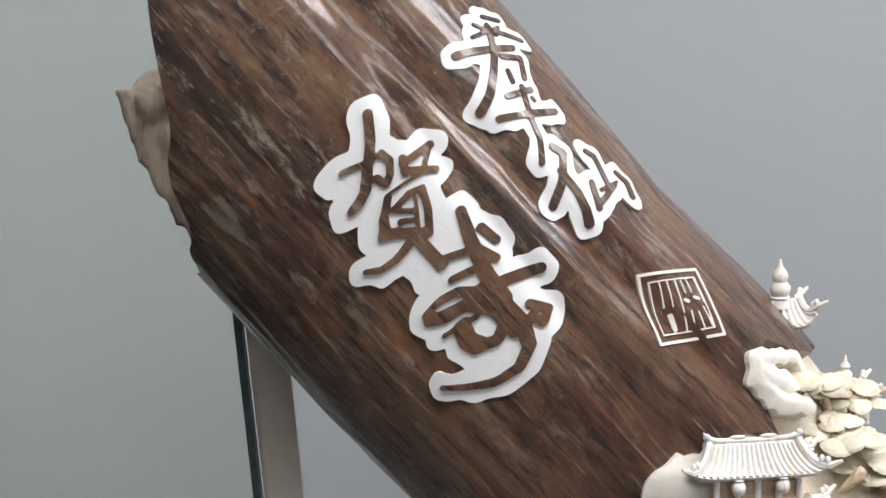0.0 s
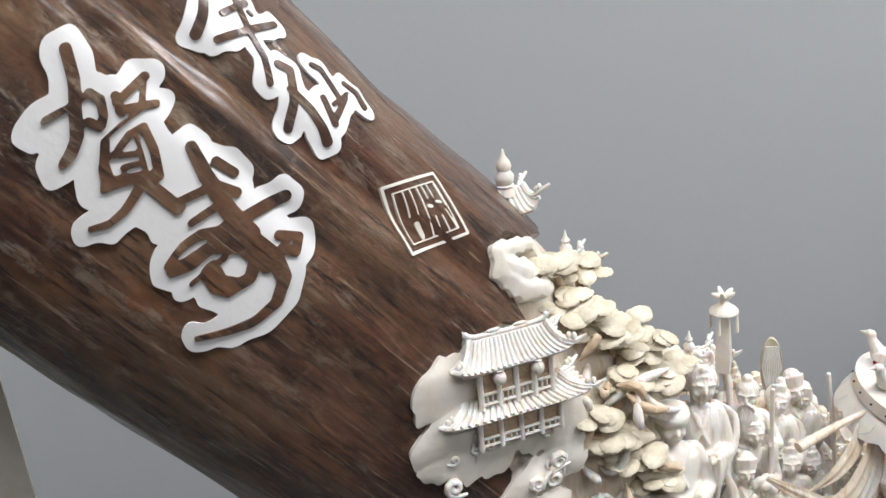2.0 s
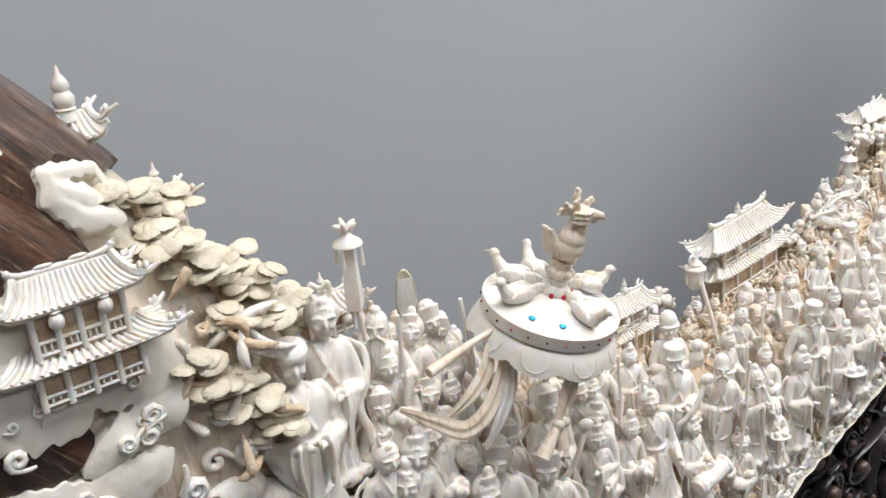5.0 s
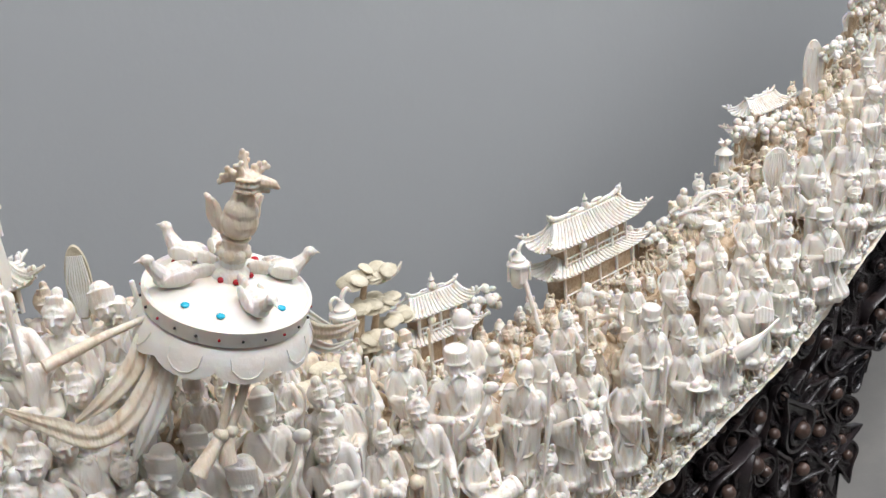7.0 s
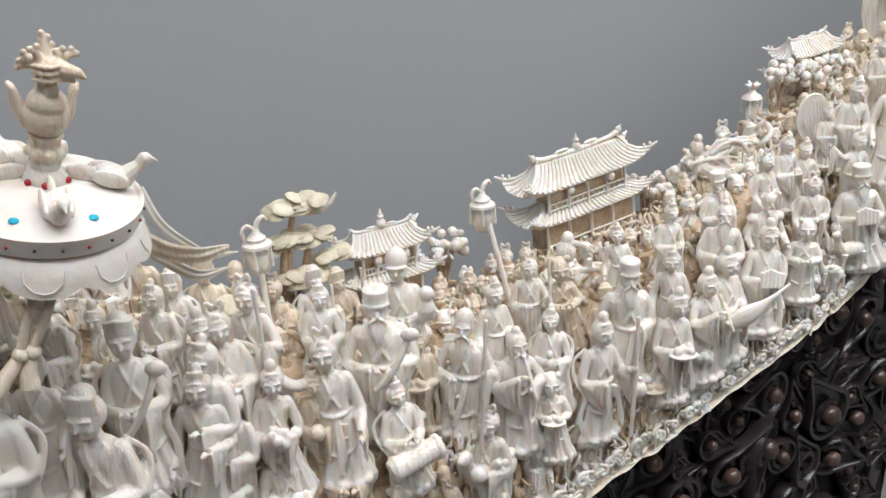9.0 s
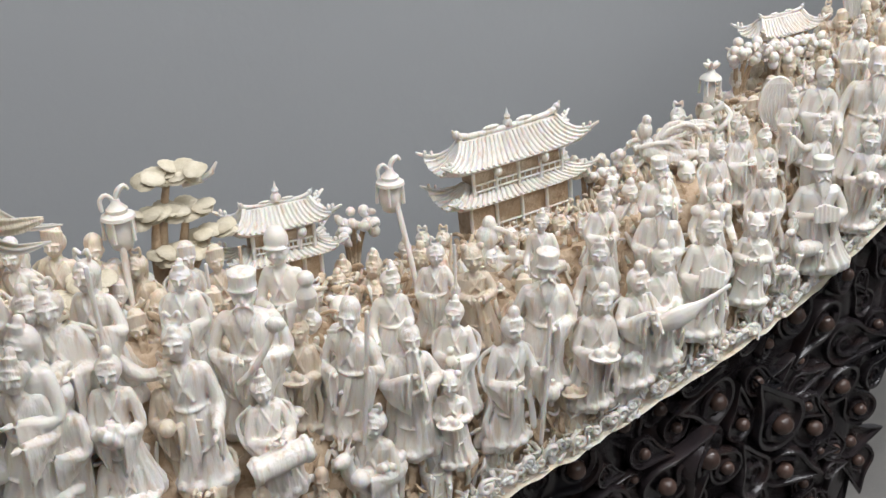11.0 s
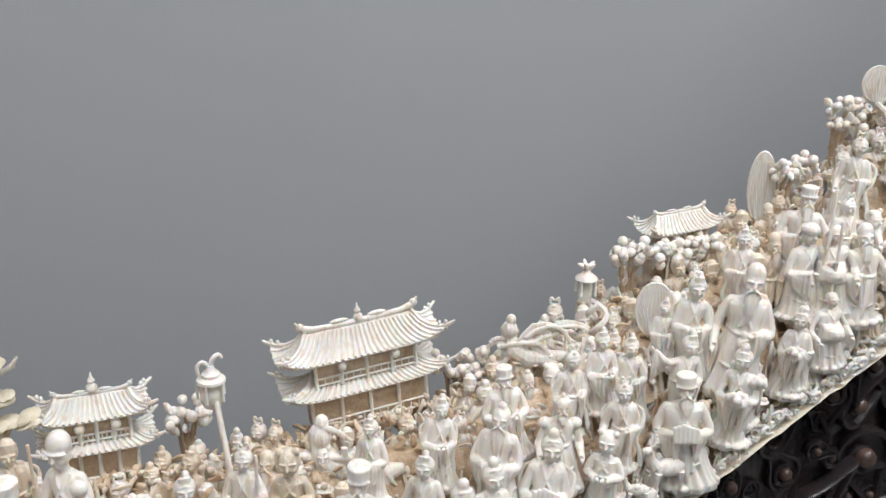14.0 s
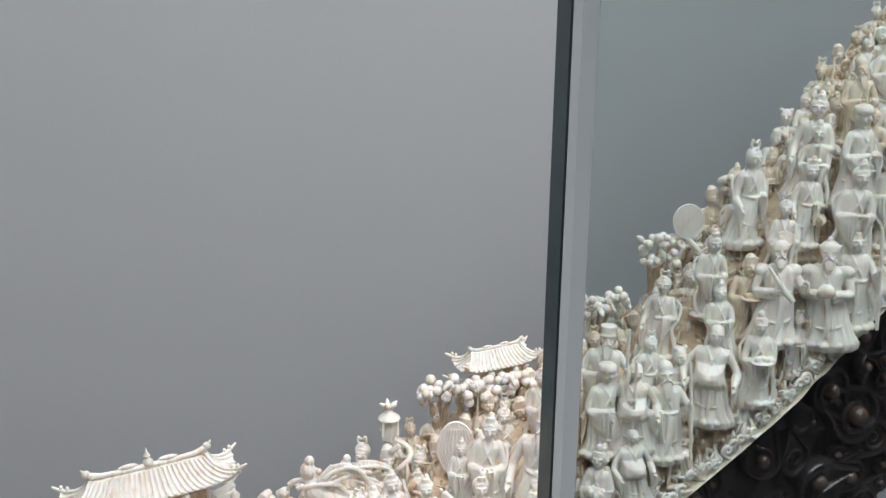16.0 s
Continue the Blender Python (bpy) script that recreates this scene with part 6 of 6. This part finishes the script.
for pts, half in ((((0.468, 0.462, 1.168), (0.474, 0.462, 1.148), (0.484, 0.462, 1.134), (0.498, 0.462, 1.122), (0.515, 0.462, 1.119)), 0.0030), (((0.462, 0.458, 1.140), (0.474, 0.458, 1.126), (0.490, 0.458, 1.113), (0.508, 0.460, 1.112)), 0.0036)):
    tagged(new("curling_ribbon", pleated(pts, half, 2, 0.2).mesh("curling_ribbon", IVORY_WHITE)), "white upswept ivory ribbon trailing from the canopy", "ribbon", "trailing ribbons")


def solid_mesh(name, shape, voxel, label, category, group, at):
    ob = new(name, carved_mesh(shape, name, IVORY, voxel, 0.6))
    ob.matrix_world = at
    return tagged(ob, label, category, group)


# ---- animals, flying fairy, phoenix by the large pavilion ----
def deer(label, x, y, z, size, turn, basket=False):
    s = Shape()
    s.ball((0, 0, 0.5), (0.36, 0.17, 0.19), 14, 9)
    for a in (-0.24, 0.24):
        for b in (-0.09, 0.09):
            s.tube([(a, b, 0.45), (a * 1.1, b, 0.22), (a * 1.05, b, 0.0)], [0.085, 0.045, 0.04], 7)
    s.tube([(-0.28, 0, 0.55), (-0.40, 0, 0.75), (-0.44, -0.02, 0.92)], [0.13, 0.09, 0.08], 9)
    s.ball((-0.50, -0.05, 0.96), (0.13, 0.075, 0.085), 10, 7)
    for b in (-0.06, 0.06):
        s.tube([(-0.43, b, 1.0), (-0.40, b * 2, 1.12)], [0.035, 0.012], 6)
        s.tube([(-0.44, b * 0.6, 1.03), (-0.38, b, 1.18), (-0.40, b * 1.4, 1.30)], [0.022, 0.018, 0.008], 5)
    s.tube([(0.34, 0, 0.55), (0.42, 0, 0.5)], [0.05, 0.02], 6)
    if basket:
        s.ball((0.05, -0.16, 0.56), (0.24, 0.14, 0.15), 12, 7)
        for k in range(7):
            s.ball((0.05 + 0.16 * math.cos(k * 0.9), -0.18 + 0.05 * math.sin(k), 0.70 + 0.03 * math.sin(2 * k)), 0.06, 7, 5)
    s.moved(pose(0, 0, 0, 0, 0, turn) @ Matrix.Scale(size, 4))
    solid_mesh("deer", s, 0.011 * size, label, "deer", "carved deer", at=pose(x, y, z))


deer("small ivory deer carrying a basket of fruit", 0.678, 0.468, 0.868, 0.062, 20, True)
deer("small ivory deer at the rim", 1.080, 0.482, 0.944, 0.040, -10)
deer("small ivory fawn at the rim", 1.062, 0.480, 0.930, 0.028, 10)
deer("small ivory fawn near the deer", 1.050, 0.478, 0.940, 0.026, -20)


def swirl(label, x, y, z, size, seed):
    """A flying figure in a tangle of ribbons."""
    r = random.Random(seed)
    s = Shape()
    s.ball((0, 0, 0.5), (0.11, 0.1, 0.13), 10, 8)
    s.ball((0.02, 0, 0.64), (0.07, 0.07, 0.08), 8, 6)
    s.tube([(0, 0, 0.4), (0.06, 0, 0.22), (0.25, 0.02, 0.08), (0.55, 0.04, 0.05), (0.8, 0.04, 0.12)], [0.07, 0.14, 0.15, 0.13, 0.05], 12, 0.8)
    for k in range(9):
        a, b = Vector((r.uniform(-0.3, 0.3), -0.06, r.uniform(0.1, 0.4))), Vector((r.uniform(0.2, 0.9), -0.04, r.uniform(-0.1, 0.55)))
        s.tube(arc_path(a, lerp(a, b, 0.5) + Vector((r.uniform(-0.3, 0.3), r.uniform(-0.08, 0.08), r.uniform(0.1, 0.55))), b, 9), [0.035] * 8 + [0.02], 7, 0.5)
    for k in range(2):
        s.tube([(-0.15 - 0.16 * math.cos(b), -0.02 + 0.03 * k, 0.15 + 0.17 * math.sin(b)) for b in np.linspace(0.4 + k, 4.6 + k, 12)], 0.028, 7)
    s.moved(Matrix.Scale(size, 4))
    solid_mesh("flying_fairy", s, 0.010 * size, label, "figurine", "carved figurines on the tusk", at=pose(x, y, z, 0, 0, -20))


swirl("ivory flying fairy wrapped in looping ribbons", 0.988, 0.588, 1.022, 0.062, 3)
swirl("ivory flying fairy trailing ribbons beside the lantern tower", 1.022, 0.592, 1.024, 0.050, 4)
swirl("ivory phoenix-borne fairy with long feathers beside the pavilion", 0.818, 0.560, 0.965, 0.080, 9)
swirl("ivory fairy with trailing ribbons high on the tusk", 1.40, 0.60, 1.19, 0.05, 12)

# ---- leaves, petals and knots of drapery between the figures ----
def tangle(name, mat, seed, count, k0, k1, sizes, out, label):
    sh, r = Shape(), random.Random(seed)
    for i in range(count):
        x = r.uniform(0.20, 1.85)
        z = lerp(float(rim(x)), float(top(x)), r.uniform(k0, k1))
        p = Vector((x, float(front(x, min(z, float(top(x))))) + r.uniform(-0.006, 0.006) - out, z))
        s = r.uniform(*sizes)
        if r.random() < 0.25:
            sh.ball(p, (s, s * 0.7, s * r.uniform(0.8, 1.5)), 7, 5, Euler((r.uniform(-1, 1), r.uniform(-1.5, 1.5), 0)).to_matrix())
        else:
            q = p + Vector((r.uniform(-0.012, 0.012), r.uniform(-0.006, 0.004), r.uniform(-0.034, 0.004)))
            q.z = max(q.z, float(rim(q.x)) + 0.005)
            sh.tube(arc_path(p, lerp(p, q, 0.5) + Vector((r.uniform(-0.01, 0.01), -0.006, r.uniform(-0.01, 0.01))), q, 6), [s * 0.5, s * 0.7, s * 0.8, s * 0.8, s * 0.6, s * 0.3], 6, 0.7)
    part(name, sh, mat, tusk, label, kind="stuff")


tangle("drapery_tangle", IVORY, 77, 1500, 0.05, 1.02, (0.0016, 0.0034), -0.003, "small leaves and curling drapery between the figures")
# undercut pieces get the same stain-and-shade tan
tangle("stained_shaded_tangle", IVORY_DEEP, 78, 2000, 0.05, 1.02, (0.0018, 0.0040), -0.006, "tan undercut drapery between the figures, coloured for stain and shade")
tangle("rim_foliage", IVORY, 83, 1100, 0.02, 0.16, (0.0014, 0.0030), 0.002, "small carved foliage and cloud tufts along the rim")
tangle("leaf_tangle", IVORY_TAN, 79, 420, 0.80, 1.06, (0.0016, 0.0028), -0.008, "knots of leaves along the crest")
tangle("crest_tangle", IVORY_TAN, 80, 1000, 0.95, 1.02, (0.0018, 0.0034), -0.026, "knots of leaves behind the crest")
tangle("deep_crest_tangle", IVORY_DEEP, 81, 1400, 0.92, 1.00, (0.0022, 0.0044), -0.040, "tan knots of leaves behind the crest")
flake = Shape()
for i in range(7):
    k = i / 6
    swell = (0.8, 1.2, 1.3, 1.2, 1.05, 0.85, 0.5)[i]
    flake.ball((lerp(-0.174, -0.116, k), lerp(0.595, 0.60, k), lerp(1.474, 1.350, k)), (0.022 * swell, 0.034, 0.022), 14, 10)
    flake.tube([(lerp(-0.190, -0.132, k), 0.568, lerp(1.486, 1.362, k)), (lerp(-0.182, -0.126, k), 0.565, lerp(1.440, 1.330, k))], [0.004 * swell, 0.0025 * swell], 7)
flake_ob = new("bark_flake", carved_mesh(flake, "bark_flake", FLAKE, 0.003, 0.9))
flake_ob.parent = tusk
tagged(flake_ob, "broken inner layer of the tusk's end")
